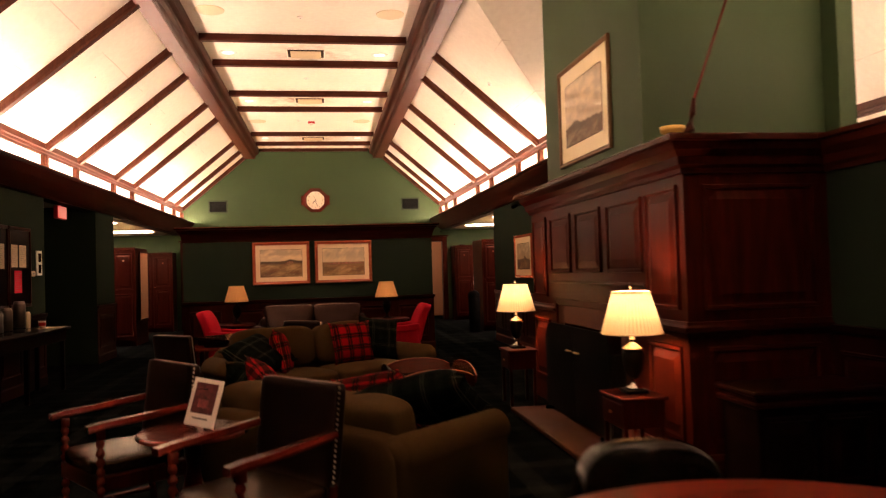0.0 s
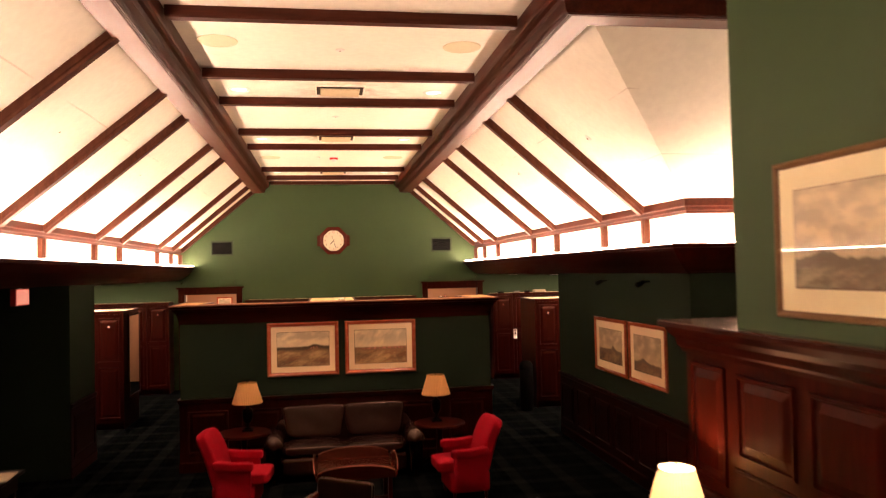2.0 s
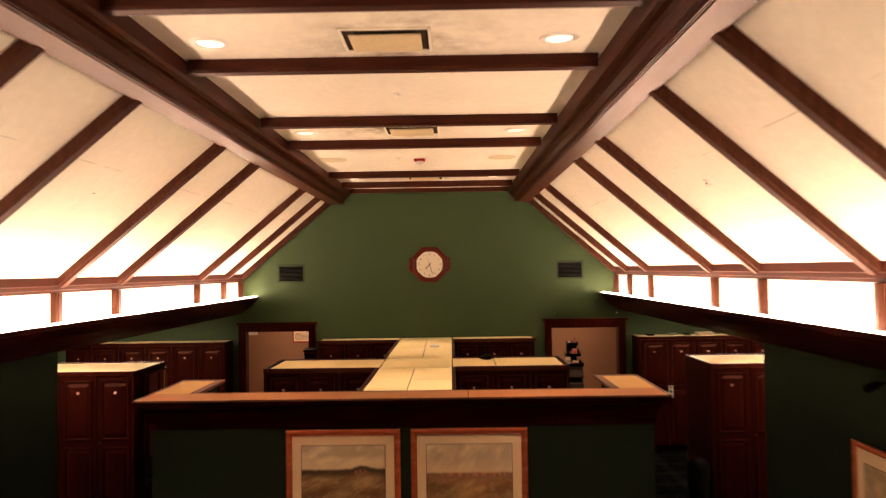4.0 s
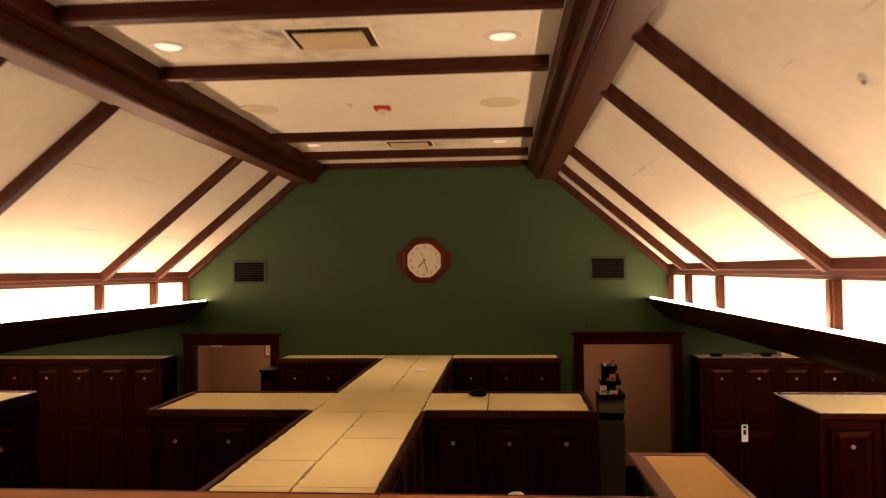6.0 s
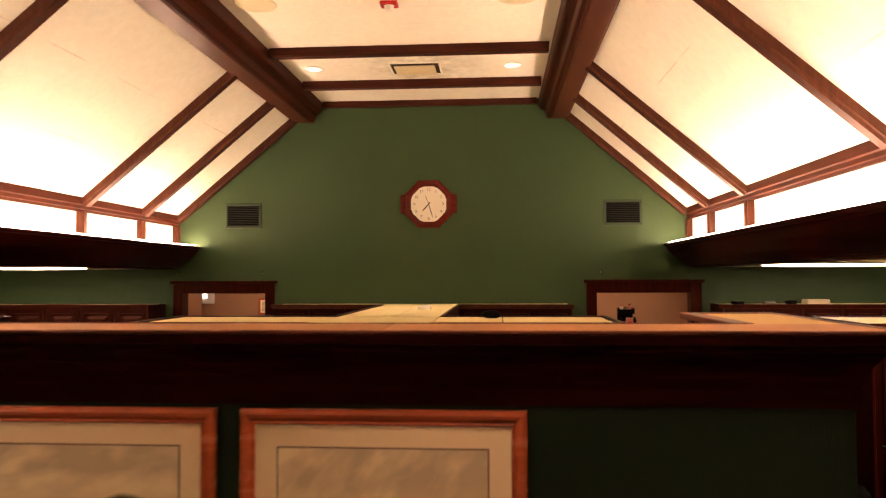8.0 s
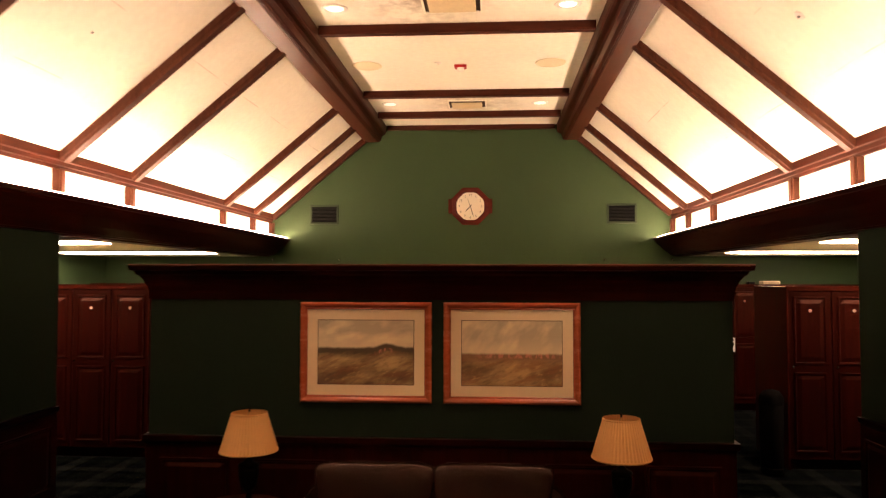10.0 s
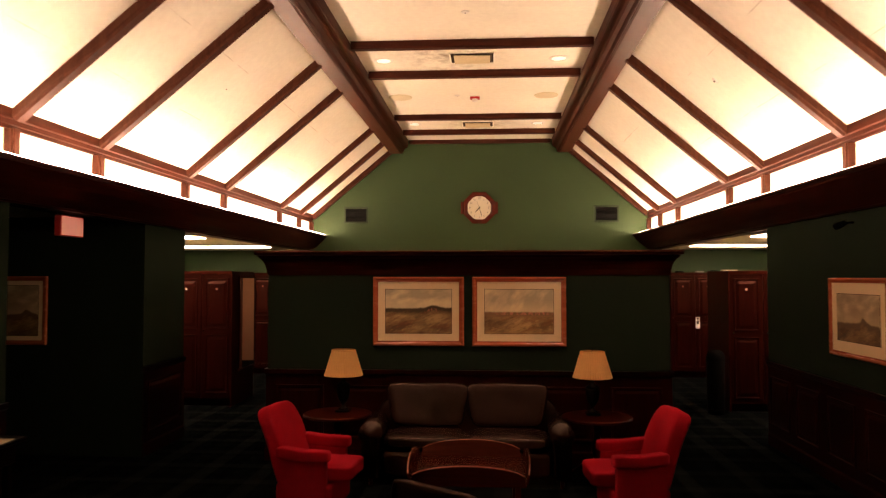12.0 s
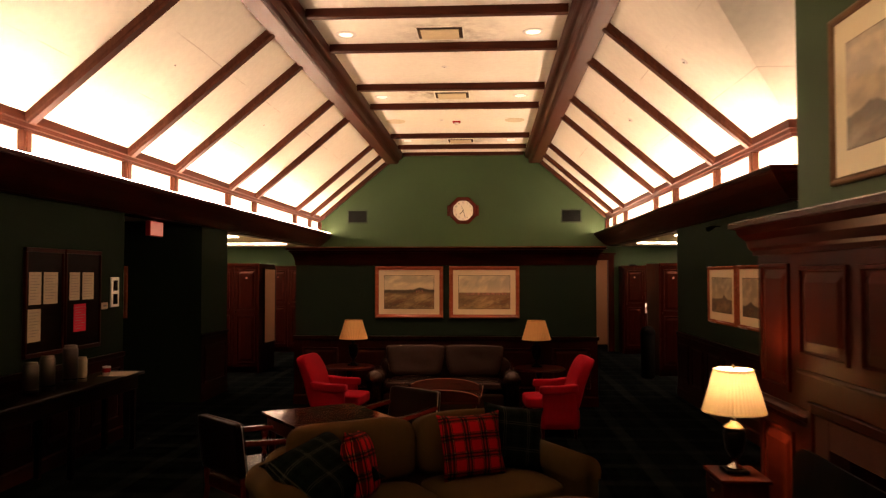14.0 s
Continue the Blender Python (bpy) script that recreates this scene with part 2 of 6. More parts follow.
M_BLACK = surface("black_iron", (0.0018, 0.0014, 0.0014), 0.4, var=0.2, spec=0.03)
M_LEATHER = surface("black_leather", (0.0050, 0.0020, 0.0015), 0.30, spec=0.10, gloss=(1.0, 0.6, 0.5), var=0.45, big=5, fine=120, relief=0.3, rvar=0.03)
M_BROWN = surface("brown_leather", (0.0145, 0.0056, 0.0044), 0.26, spec=0.28, var=0.25, big=4, fine=110, relief=0.3, rvar=0.02, gloss=(1.0, 0.68, 0.56))
M_TANSEAT = surface("worn_leather_seat", (0.021, 0.0105, 0.0062), 0.26, spec=0.17, var=0.9, big=4, fine=110, relief=0.3, rvar=0.03, gloss=(1.0, 0.6, 0.45))
M_OLIVE = surface("olive_velvet", (0.047, 0.0250, 0.0092), 0.9, spec=0.03, var=0.25, big=3, fine=180, relief=0.3)
M_RED = surface("red_upholstery", (0.23, 0.0052, 0.0115), 0.9, spec=0.05, var=0.12, big=5, fine=220, relief=0.35)
M_BRASS = surface("aged_brass", (0.60, 0.42, 0.18), 0.3, 1.0, var=0.15)
M_SILVER = surface("polished_nickel", (0.72, 0.68, 0.62), 0.16, 1.0, var=0.08)
M_STONE = surface("hearth_stone", (0.030, 0.0105, 0.0070), 0.65, var=0.2, big=4, fine=60, spec=0.02)
M_SURROUND = surface("brown_marble", (0.058, 0.021, 0.0145), 0.5, var=0.3, big=5, fine=60, spec=0.06, gloss=(1.0, 0.7, 0.6))
M_BRICK = surface("dark_firebrick", (0.02, 0.015, 0.012), 0.9, var=0.4, big=6)
M_WHITE = surface("white_paint", (0.78, 0.76, 0.70), 0.6, var=0.04)
M_PAPER = surface("paper", (0.5, 0.40, 0.28), 0.8, var=0.08, big=6)
M_REDPAPER = surface("red_paper", (0.55, 0.02, 0.05), 0.8, var=0.08)
M_MAT = surface("picture_mount", (0.96, 0.73, 0.47), 0.8, var=0.03, coat=0.9)
M_MAT.node_tree.nodes["Principled BSDF"].inputs["Coat Roughness"].default_value = 0.02
M_IVORY = surface("ivory_mount", (0.98, 0.88, 0.58), 0.8, var=0.03, coat=0.9)
M_IVORY.node_tree.nodes["Principled BSDF"].inputs["Coat Roughness"].default_value = 0.02
M_GILT = surface("yellow_glaze", (0.72, 0.44, 0.12), 0.3, 0.0, var=0.15, fine=60, spec=0.4)
M_SHADE = shade_mat("pleated_silk_shade", (0.92, 0.49, 0.18), 0.2)
M_SHADE_ON = shade_mat("lit_pleated_shade", (0.88, 0.77, 0.47), 0.056)
M_GREY = surface("grey_metal", (0.20, 0.19, 0.17), 0.5, 0.3, var=0.1)
M_VENT = surface("green_enamel", (0.020, 0.036, 0.018), 0.5, var=0.1)
M_SLAT = surface("near_black_slat", (0.0022, 0.0026, 0.002), 0.6, var=0.1, spec=0.02)
M_DIFFUSER = surface("yellowed_diffuser_plate", (0.66, 0.55, 0.34), 0.7, var=0.1, big=6)
# Shade of the open diffuser gap, with some grime, put into one dark brown.
M_GAP_SHADE = surface("grimy_gap_shade", (0.055, 0.030, 0.014), 0.9, var=0.5, big=9)
M_SPEAKER = surface("speaker_cloth", (0.70, 0.645, 0.44), 0.8, var=0.05)
M_REDPLASTIC = surface("red_plastic", (0.42, 0.02, 0.02), 0.4, var=0.08)
M_BOTTLE = surface("bottle_plastic", (0.16, 0.11, 0.08), 0.3, var=0.2, big=9)
M_CANOFF = glow("downlight_lens", WARM, 2.4)
M_COVE = glow("cove_tube", WARM, COVE)
M_PANEL = glow("aisle_diffuser", (1.0, 0.80, 0.58), 36.0)
M_EXIT = glow("exit_sign_face", (1.0, 0.10, 0.09), 0.32)
M_MIRROR, _nt, _b = node_mat("mirror_glass")
_b.inputs["Base Color"].default_value = (0.9, 0.9, 0.88, 1)
_b.inputs["Metallic"].default_value = 1.0
_b.inputs["Roughness"].default_value = 0.02
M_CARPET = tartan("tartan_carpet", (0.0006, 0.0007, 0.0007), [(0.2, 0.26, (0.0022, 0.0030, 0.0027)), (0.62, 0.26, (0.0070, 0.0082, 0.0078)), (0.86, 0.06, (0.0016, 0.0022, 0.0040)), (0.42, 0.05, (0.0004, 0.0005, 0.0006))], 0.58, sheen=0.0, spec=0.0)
M_PLAID = tartan("red_tartan", (0.34, 0.0055, 0.010), [(0.5, 0.44, (0.010, 0.0030, 0.0025)), (0.5, 0.06, (0.22, 0.005, 0.007)), (0.33, 0.03, (0.26, 0.17, 0.07)), (0.67, 0.03, (0.26, 0.17, 0.07))], 0.118, axes=(0, 2), sheen=0.0, spec=0.02, crossing=0.75)
M_GPLAID = tartan("green_tartan", (0.0034, 0.0056, 0.0038), [(0.2, 0.2, (0.0012, 0.0016, 0.002)), (0.46, 0.02, (0.08, 0.072, 0.055)), (0.54, 0.02, (0.08, 0.072, 0.055)), (0.75, 0.14, (0.0012, 0.0026, 0.002))], 0.17, axes=(0, 2), sheen=0.0, spec=0.02)
M_ART_A = landscape("dunes_painting", (1.0, 0.78, 0.50), (0.085, 0.050, 0.022), (0.52, 0.33, 0.14), (0.15, 0.075, 0.032), 0.030, 3.1, 0.030, (0.16, 0.034, 0.07), ((0.62, 0.22, 0.15), 0.045, 0.018, 0.13, 0.07), 0.25)
M_ART_B = landscape("links_painting", (0.99, 0.76, 0.48), (0.30, 0.14, 0.065), (0.60, 0.36, 0.15), (0.20, 0.105, 0.040), -0.005, 8.7, 0.022, (0.0, 0.0, 0.1), ((0.70, 0.25, 0.16), 0.012, 0.024, 0.05, 0.32), 0.8)
M_ART_C = landscape("windmill_print", (0.66, 0.47, 0.28), (0.16, 0.085, 0.042), (0.34, 0.19, 0.085), (0.10, 0.058, 0.028), -0.05, 5.3, 0.045, (0.1, 0.06, 0.05), None, 0.2)
M_ART_E = landscape("village_print", (0.62, 0.43, 0.25), (0.13, 0.070, 0.036), (0.30, 0.17, 0.08), (0.11, 0.06, 0.03), -0.10, 12.4, 0.03, (-0.1, 0.05, 0.08), None, 0.2)
M_ART_D = landscape("grey_engraving", (0.74, 0.62, 0.40), (0.15, 0.115, 0.072), (0.36, 0.29, 0.18), (0.11, 0.085, 0.056), -0.12, 1.9, 0.06, (-0.2, 0.05, 0.12), None, 0.1)
M_FACE = surface("clock_face", (0.95, 0.90, 0.76), 0.5, var=0.03, coat=0.5)

# Near-black wood for the console, bench body, board backings and cabinet top.
M_BLACKWOOD = wood("near_black_wood", (0.0022, 0.0008, 0.0006), (0.006, 0.0020, 0.0013), 0.36, axis=1, spec=0.03)
M_BEAM = wood("beam_oak_y", (0.026, 0.0044, 0.0020), (0.052, 0.0096, 0.0042), 0.4, axis=1, spec=0.08)
# Base lighter than the beam: part of the reflected cove light is painted in.
M_BOARD = wood("lacquered_board", (0.050, 0.0125, 0.0060), (0.085, 0.0240, 0.0118), 0.36, axis=1, spec=0.15)
# Mahogany at half tone: shade on lockers and wainscot put into the colour.
M_WOOD_DIM = wood("mahogany_shaded", (0.0068, 0.0008, 0.0004), (0.0182, 0.0020, 0.0010), 0.36, spec=0.12, gloss=(1.0, 0.42, 0.28))
M_WOOD_DIMX = wood("mahogany_shaded_x", (0.0068, 0.0008, 0.0004), (0.0182, 0.0020, 0.0010), 0.36, axis=0, spec=0.12, gloss=(1.0, 0.42, 0.28))
M_DARKGILT = surface("dull_gilt_frame", (0.150, 0.078, 0.033), 0.45, 0.0, var=0.25, big=5, fine=70, spec=0.2)
# Polished, and base lightened so some grazing sheen sits in the colour.
M_MANTEL = wood("polished_mantel", (0.05, 0.014, 0.007), (0.09, 0.028, 0.014), 0.2, axis=1, spec=0.5)


# ---- mesh tools ----
def mesh_ob(name, bm, material, smooth=False):
    me = bpy.data.meshes.new(name)
    bm.normal_update()
    bm.to_mesh(me)
    bm.free()
    me.materials.append(material)
    if smooth:
        for p in me.polygons:
            p.use_smooth = True
    return new(name, me)


def part(name, bm, material, parent, label="", smooth=False):
    ob = mesh_ob(name, bm, material, smooth)
    ob.parent = parent
    if label:
        tagged(ob, label)
    return ob


def thing(name, m, label, category, group="", kind=""):
    ob = new(name)
    ob.empty_display_size = 0.1
    ob.matrix_world = m
    return tagged(ob, label, category, group, kind)


def setting(name, bm, material, label="", category="", smooth=False):
    return tagged(mesh_ob(name, bm, material, smooth), label, category, "", "structure")


def box(x0, x1, y0, y1, z0, z1, bevel=0.0, bm=None, segments=1):
    own = bm or bmesh.new()
    tmp = bmesh.new()
    bmesh.ops.create_cube(tmp, size=1)
    bmesh.ops.scale(tmp, vec=(x1 - x0, y1 - y0, z1 - z0), verts=tmp.verts)
    bmesh.ops.translate(tmp, vec=((x0 + x1) / 2, (y0 + y1) / 2, (z0 + z1) / 2), verts=tmp.verts)
    if bevel:
        bmesh.ops.bevel(tmp, geom=tmp.edges[:], offset=bevel, segments=segments, affect="EDGES", profile=0.5)
    return merge(own, tmp)


def merge(bm, other, m=None):
    if m is not None:
        bmesh.ops.transform(other, matrix=m, verts=other.verts)
    me = bpy.data.meshes.new("tmp")
    other.to_mesh(me)
    other.free()
    bm.from_mesh(me)
    bpy.data.meshes.remove(me)
    return bm


def prism(profile, a, b, axis="y", bm=None):
    """A closed profile of 2D points drawn out from a to b. axis y: profile is (x, z); axis x: (y, z); axis z: (x, y)."""
    bm = bm or bmesh.new()

    def put(p, s):
        return {"y": (p[0], s, p[1]), "x": (s, p[0], p[1]), "z": (p[0], p[1], s)}[axis]

    r0 = [bm.verts.new(put(p, a)) for p in profile]
    r1 = [bm.verts.new(put(p, b)) for p in profile]
    n = len(profile)
    fs = [bm.faces.new((r0[i], r0[(i + 1) % n], r1[(i + 1) % n], r1[i])) for i in range(n)]
    fs += [bm.faces.new(r0[::-1]), bm.faces.new(r1)]
    bmesh.ops.recalc_face_normals(bm, faces=fs)
    return bm


def sweep(profile, path, closed=False, bm=None):
    """A moulding: profile of (out, up) points carried along a plan path of (x, y) with mitred corners; out is to the right of the way."""
    bm = bm or bmesh.new()
    n = len(path)
    rings = []
    for i, p in enumerate(path):
        p = Vector(p)
        d0 = (p - Vector(path[i - 1])).normalized() if (i or closed) else None
        d1 = (Vector(path[(i + 1) % n]) - p).normalized() if (i < n - 1 or closed) else None
        d0, d1 = d0 or d1, d1 or d0
        r0, r1 = Vector((d0.y, -d0.x)), Vector((d1.y, -d1.x))
        o = (r0 + r1).normalized()
        o /= max(0.2, o.dot(r0))
        rings.append([bm.verts.new((p.x + o.x * a, p.y + o.y * a, b)) for a, b in profile])
    fs = []
    k = len(profile)
    for i in range(n if closed else n - 1):
        q, r = rings[i], rings[(i + 1) % n]
        fs += [bm.faces.new((q[j], q[(j + 1) % k], r[(j + 1) % k], r[j])) for j in range(k)]
    if not closed:
        fs += [bm.faces.new(rings[0][::-1]), bm.faces.new(rings[-1])]
    bmesh.ops.recalc_face_normals(bm, faces=fs)
    return bm


def lathe(profile, steps=24, bm=None, at=(0, 0, 0), pleat=0.0):
    """Turned form from (radius, height) points."""
    bm = bm or bmesh.new()
    rings = []
    for r, z in profile:
        if r < 1e-5:
            rings.append([bm.verts.new((at[0], at[1], at[2] + z))])
        else:
            rings.append([bm.verts.new((at[0] + r * (1 + (pleat if i % 2 else -pleat)) * math.cos(2 * math.pi * i / steps), at[1] + r * (1 + (pleat if i % 2 else -pleat)) * math.sin(2 * math.pi * i / steps), at[2] + z)) for i in range(steps)])
    fs = []
    for q, r in zip(rings, rings[1:]):
        for i in range(steps):
            j = (i + 1) % steps
            if len(q) == 1 and len(r) == 1:
                continue
            if len(q) == 1:
                fs.append(bm.faces.new((q[0], r[j], r[i])))
            elif len(r) == 1:
                fs.append(bm.faces.new((q[i], q[j], r[0])))
            else:
                fs.append(bm.faces.new((q[i], q[j], r[j], r[i])))
    bmesh.ops.recalc_face_normals(bm, faces=fs)
    return bm


def tube(points, radius, steps=8, bm=None):
    """A round bar along 3D points; radius may be a list."""
    bm = bm or bmesh.new()
    pts = [Vector(p) for p in points]
    rad = radius if isinstance(radius, (list, tuple)) else [radius] * len(pts)
    rings = []
    for i, p in enumerate(pts):
        d = (pts[min(i + 1, len(pts) - 1)] - pts[max(i - 1, 0)]).normalized()
        up = Vector((0, 0, 1)) if abs(d.z) < 0.9 else Vector((1, 0, 0))
        a = d.cross(up).normalized()
        b = d.cross(a)
        rings.append([bm.verts.new(p + rad[i] * (math.cos(2 * math.pi * k / steps) * a + math.sin(2 * math.pi * k / steps) * b)) for k in range(steps)])
    fs = []
    for q, r in zip(rings, rings[1:]):
        fs += [bm.faces.new((q[k], q[(k + 1) % steps], r[(k + 1) % steps], r[k])) for k in range(steps)]
    fs += [bm.faces.new(rings[0][::-1]), bm.faces.new(rings[-1])]
    bmesh.ops.recalc_face_normals(bm, faces=fs)
    return bm


def cushion(sx, sy, sz, at=(0, 0, 0), power=4.0, n=10, crown=0.25, bm=None, m=None, wrinkle=0.0, seed=0):
    """A stuffed block with round edges: a superellipsoid, fuller in the middle."""
    own = bm or bmesh.new()
    tmp = bmesh.new()
    bmesh.ops.create_cube(tmp, size=2)
    bmesh.ops.subdivide_edges(tmp, edges=tmp.edges[:], cuts=n, use_grid_fill=True)
    for v in tmp.verts:
        x, y, z = v.co
        k = (abs(x) ** power + abs(y) ** power + abs(z) ** power) ** (-1 / power)
        p = Vector((x * k, y * k, z * k))
        f = 1 + crown * (1 - p.x ** 2) * (1 - p.y ** 2) - crown
        v.co = (p.x * sx / 2, p.y * sy / 2, p.z * sz / 2 * f)
        if wrinkle:
            v.co += v.co.normalized() * wrinkle * noise.noise(v.co * 7 + Vector((seed, seed * 2, 0)))
    bmesh.ops.translate(tmp, vec=at, verts=tmp.verts)
    return merge(own, tmp, m)


def pad(sx, sy, t, at=(0, 0, 0), bm=None, m=None, n=12, seed=0):
    """A throw pillow in the x-z plane with pinched corners, thickness t along y."""
    own = bm or bmesh.new()
    tmp = bmesh.new()
    g = [[[None] * (n + 1) for _ in range(n + 1)] for _ in range(2)]
    for side in range(2):
        for i in range(n + 1):
            for j in range(n + 1):
                u, v = 2 * i / n - 1, 2 * j / n - 1
                if side and (i in (0, n) or j in (0, n)):
                    g[1][i][j] = g[0][i][j]
                    continue
                th = t / 2 * ((1 - u ** 4) * (1 - v ** 4)) ** 0.6
                pinch = 1 - 0.09 * (1 - abs(u) ** 3) * abs(v) ** 3
                pinch2 = 1 - 0.09 * (1 - abs(v) ** 3) * abs(u) ** 3
                w = 0.012 * noise.noise(Vector((u * 2 + seed, v * 2, side * 3)))
                g[side][i][j] = tmp.verts.new((u * sx / 2 * pinch2, (th if side else -th) + w, v * sy / 2 * pinch))
    for side in range(2):
        for i in range(n):
            for j in range(n):
                q = (g[side][i][j], g[side][i + 1][j], g[side][i + 1][j + 1], g[side][i][j + 1])
                tmp.faces.new(q if not side else q[::-1])
    bmesh.ops.recalc_face_normals(tmp, faces=tmp.faces[:])
    bmesh.ops.translate(tmp, vec=at, verts=tmp.verts)
    return merge(own, tmp, m)


def quad(bm, *pts):
    return bm.faces.new([bm.verts.new(p) for p in pts])


def text_mesh(body, size, thick=0.001):
    cu = bpy.data.curves.new("text", "FONT")
    cu.body, cu.size, cu.align_x, cu.align_y, cu.extrude = body, size, "CENTER", "CENTER", thick
    ob = new("text", cu)
    me = bpy.data.meshes.new_from_object(ob)
    bm = bmesh.new()
    bm.from_mesh(me)
    bpy.data.objects.remove(ob)
    bpy.data.curves.remove(cu)
    bpy.data.meshes.remove(me)
    return bm


def relief(us, zs, depth, back, bm=None):
    """One connected slab in the x-z plane facing -y: a grid whose front stands out by depth(u, z)."""
    bm = bm or bmesh.new()
    g = [[bm.verts.new((u, -depth(u, z), z)) for z in zs] for u in us]
    h = [[bm.verts.new((u, back, z)) for z in (zs[0], zs[-1])] for u in (us[0], us[-1])]
    nu, nz = len(us), len(zs)
    fs = [bm.faces.new((g[i][j], g[i + 1][j], g[i + 1][j + 1], g[i][j + 1])) for i in range(nu - 1) for j in range(nz - 1)]
    fs.append(bm.faces.new([h[0][0], h[1][0]] + [g[i][0] for i in range(nu - 1, -1, -1)]))
    fs.append(bm.faces.new([h[0][1], h[1][1]] + [g[i][-1] for i in range(nu - 1, -1, -1)]))
    fs.append(bm.faces.new([h[0][0], h[0][1]] + [g[0][j] for j in range(nz - 1, -1, -1)]))
    fs.append(bm.faces.new([h[1][0], h[1][1]] + [g[-1][j] for j in range(nz - 1, -1, -1)]))
    fs.append(bm.faces.new((h[0][0], h[1][0], h[1][1], h[0][1])))
    bmesh.ops.recalc_face_normals(bm, faces=fs)
    return bm


def raised(u0, u1, z0, z1, w=0.028, slope=0.05, lift=0.016):
    """Depth of a framed raised field, and the grid lines that it needs."""
    steps = ((0.0, 0.0), (0.003, lift), (w - 0.006, lift), (w, 0.003), (w + 0.012, 0.002), (w + 0.012 + slope, lift), (9.0, lift))

    def depth(u, z):
        d = min(u - u0, u1 - u, z - z0, z1 - z)
        if d < 0:
            return 0.0
        for (a, p), (b, q) in zip(steps, steps[1:]):
            if a <= d <= b:
                return p + (q - p) * (d - a) / (b - a)
        return lift

    offs = [a for a, _ in steps[:-1]]
    return depth, sorted([u0 + o for o in offs] + [u1 - o for o in offs]), sorted([z0 + o for o in offs] + [z1 - o for o in offs])


# ---- the plan: x across the hall, y along it, end wall at Y1 ----
W = 3.45          # half width of the hall at the walls
Y0, Y1 = -5.0, 18.46
YC, YN = 7.85, 0.47   # corners of the side wing by the fireplace
XW = 6.8          # back of the wing
XA = 6.4          # outer walls of the locker aisles
YA = 12.15        # where the side walls end and the aisles begin
ZW, ZE, ZT, ZC = 3.14, 3.18, 4.50, 4.72   # west and east eaves, top of the slopes, flat ceiling
XTW, XTE = 1.825, 1.905   # outer faces of the west and east main beams
RUN = W - XTE
RAFTERS = (-3.4, -2.1, -0.1, 1.25, 3.93, 5.25, 6.95, 8.79, 10.06, 12.06, 13.36, 16.08, 17.40)

# floor
bm = box(-7.2, 7.2, Y0 - 0.2, 21.5, -0.12, 0.0)
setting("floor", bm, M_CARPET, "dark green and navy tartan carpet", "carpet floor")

# ceiling: flat middle, slopes, wing and aisles in one skin
bm = bmesh.new()
quad(bm, (-XTW, Y0, ZC), (-XTW, Y1, ZC), (XTE, Y1, ZC), (XTE, Y0, ZC))
quad(bm, (XTE, YN + RUN, ZC), (XTE, YC - RUN, ZC), (XW - RUN, YC - RUN, ZC), (XW - RUN, YN + RUN, ZC))
quad(bm, (-W, Y0, ZW), (-W, Y1, ZW), (-XTW, Y1, ZT), (-XTW, Y0, ZT))
quad(bm, (W, YC, ZE), (XTE, YC - RUN, ZT), (XTE, Y1, ZT), (W, Y1, ZE))
quad(bm, (W, YN, ZE), (W, Y0, ZE), (XTE, Y0, ZT), (XTE, YN + RUN, ZT))
quad(bm, (W, YC, ZE), (XW, YC, ZE), (XW - RUN, YC - RUN, ZT), (XTE, YC - RUN, ZT))
quad(bm, (W, YN, ZE), (XTE, YN + RUN, ZT), (XW - RUN, YN + RUN, ZT), (XW, YN, ZE))
quad(bm, (XW, YC, ZE), (XW, YN, ZE), (XW - RUN, YN + RUN, ZT), (XW - RUN, YC - RUN, ZT))
for f in bm.faces:
    f.normal_update()
    if f.normal.z > 0:
        f.normal_flip()
ceiling = setting("ceiling", bm, M_CEIL, "cream grasscloth ceiling panels glowing from the cove light", "ceiling")
ceiling.modifiers.new("depth", "SOLIDIFY").thickness = 0.06
ceiling.modifiers["depth"].offset = -1.0
bm = bmesh.new()
for s in (-1, 1):
    box(min(s * 3.62, s * (XA + 0.2)), max(s * 3.62, s * (XA + 0.2)), YA - 0.3, Y1, 2.47, 2.55, bm=bm)
box(-6.6, -W, Y0, YA - 0.3, 2.56, 2.62, bm=bm)
box(-4.2, 4.2, Y1 + 0.16, 21.3, 2.45, 2.55, bm=bm)
setting("ceiling_aisles", bm, M_CREAM, "low flat cream ceiling over the locker aisles", "ceiling")

# walls
T = 0.16
bm = bmesh.new()
DOORS = ((-3.35, -2.18), (2.22, 3.45))
xs = [-XA - 0.2, DOORS[0][0], DOORS[0][1], DOORS[1][0], DOORS[1][1], XA + 0.2]
for i in range(5):
    z0 = 2.15 if i in (1, 3) else 0
    box(xs[i], xs[i + 1], Y1, Y1 + T, z0, 2.47, bm=bm)
prism([(-3.6, 2.47), (3.6, 2.47), (3.6, ZE), (W, ZE), (XTE, ZT), (1.89, 4.8), (-1.81, 4.8), (-XTW, ZT), (-W, ZW), (-3.6, ZW)], Y1, Y1 + T, "y", bm)
setting("wall_north", bm, M_GREEN, "dark green painted gable end wall", "wall")

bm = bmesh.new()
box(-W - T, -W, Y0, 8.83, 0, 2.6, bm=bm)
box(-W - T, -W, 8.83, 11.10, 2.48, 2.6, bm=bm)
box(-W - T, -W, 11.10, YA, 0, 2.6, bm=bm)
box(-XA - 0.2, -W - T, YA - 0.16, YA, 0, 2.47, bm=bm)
setting("wall_west", bm, M_GREEN_SHADED, "dark green wall with an unlit corridor opening", "wall")
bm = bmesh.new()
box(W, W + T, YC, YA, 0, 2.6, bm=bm)
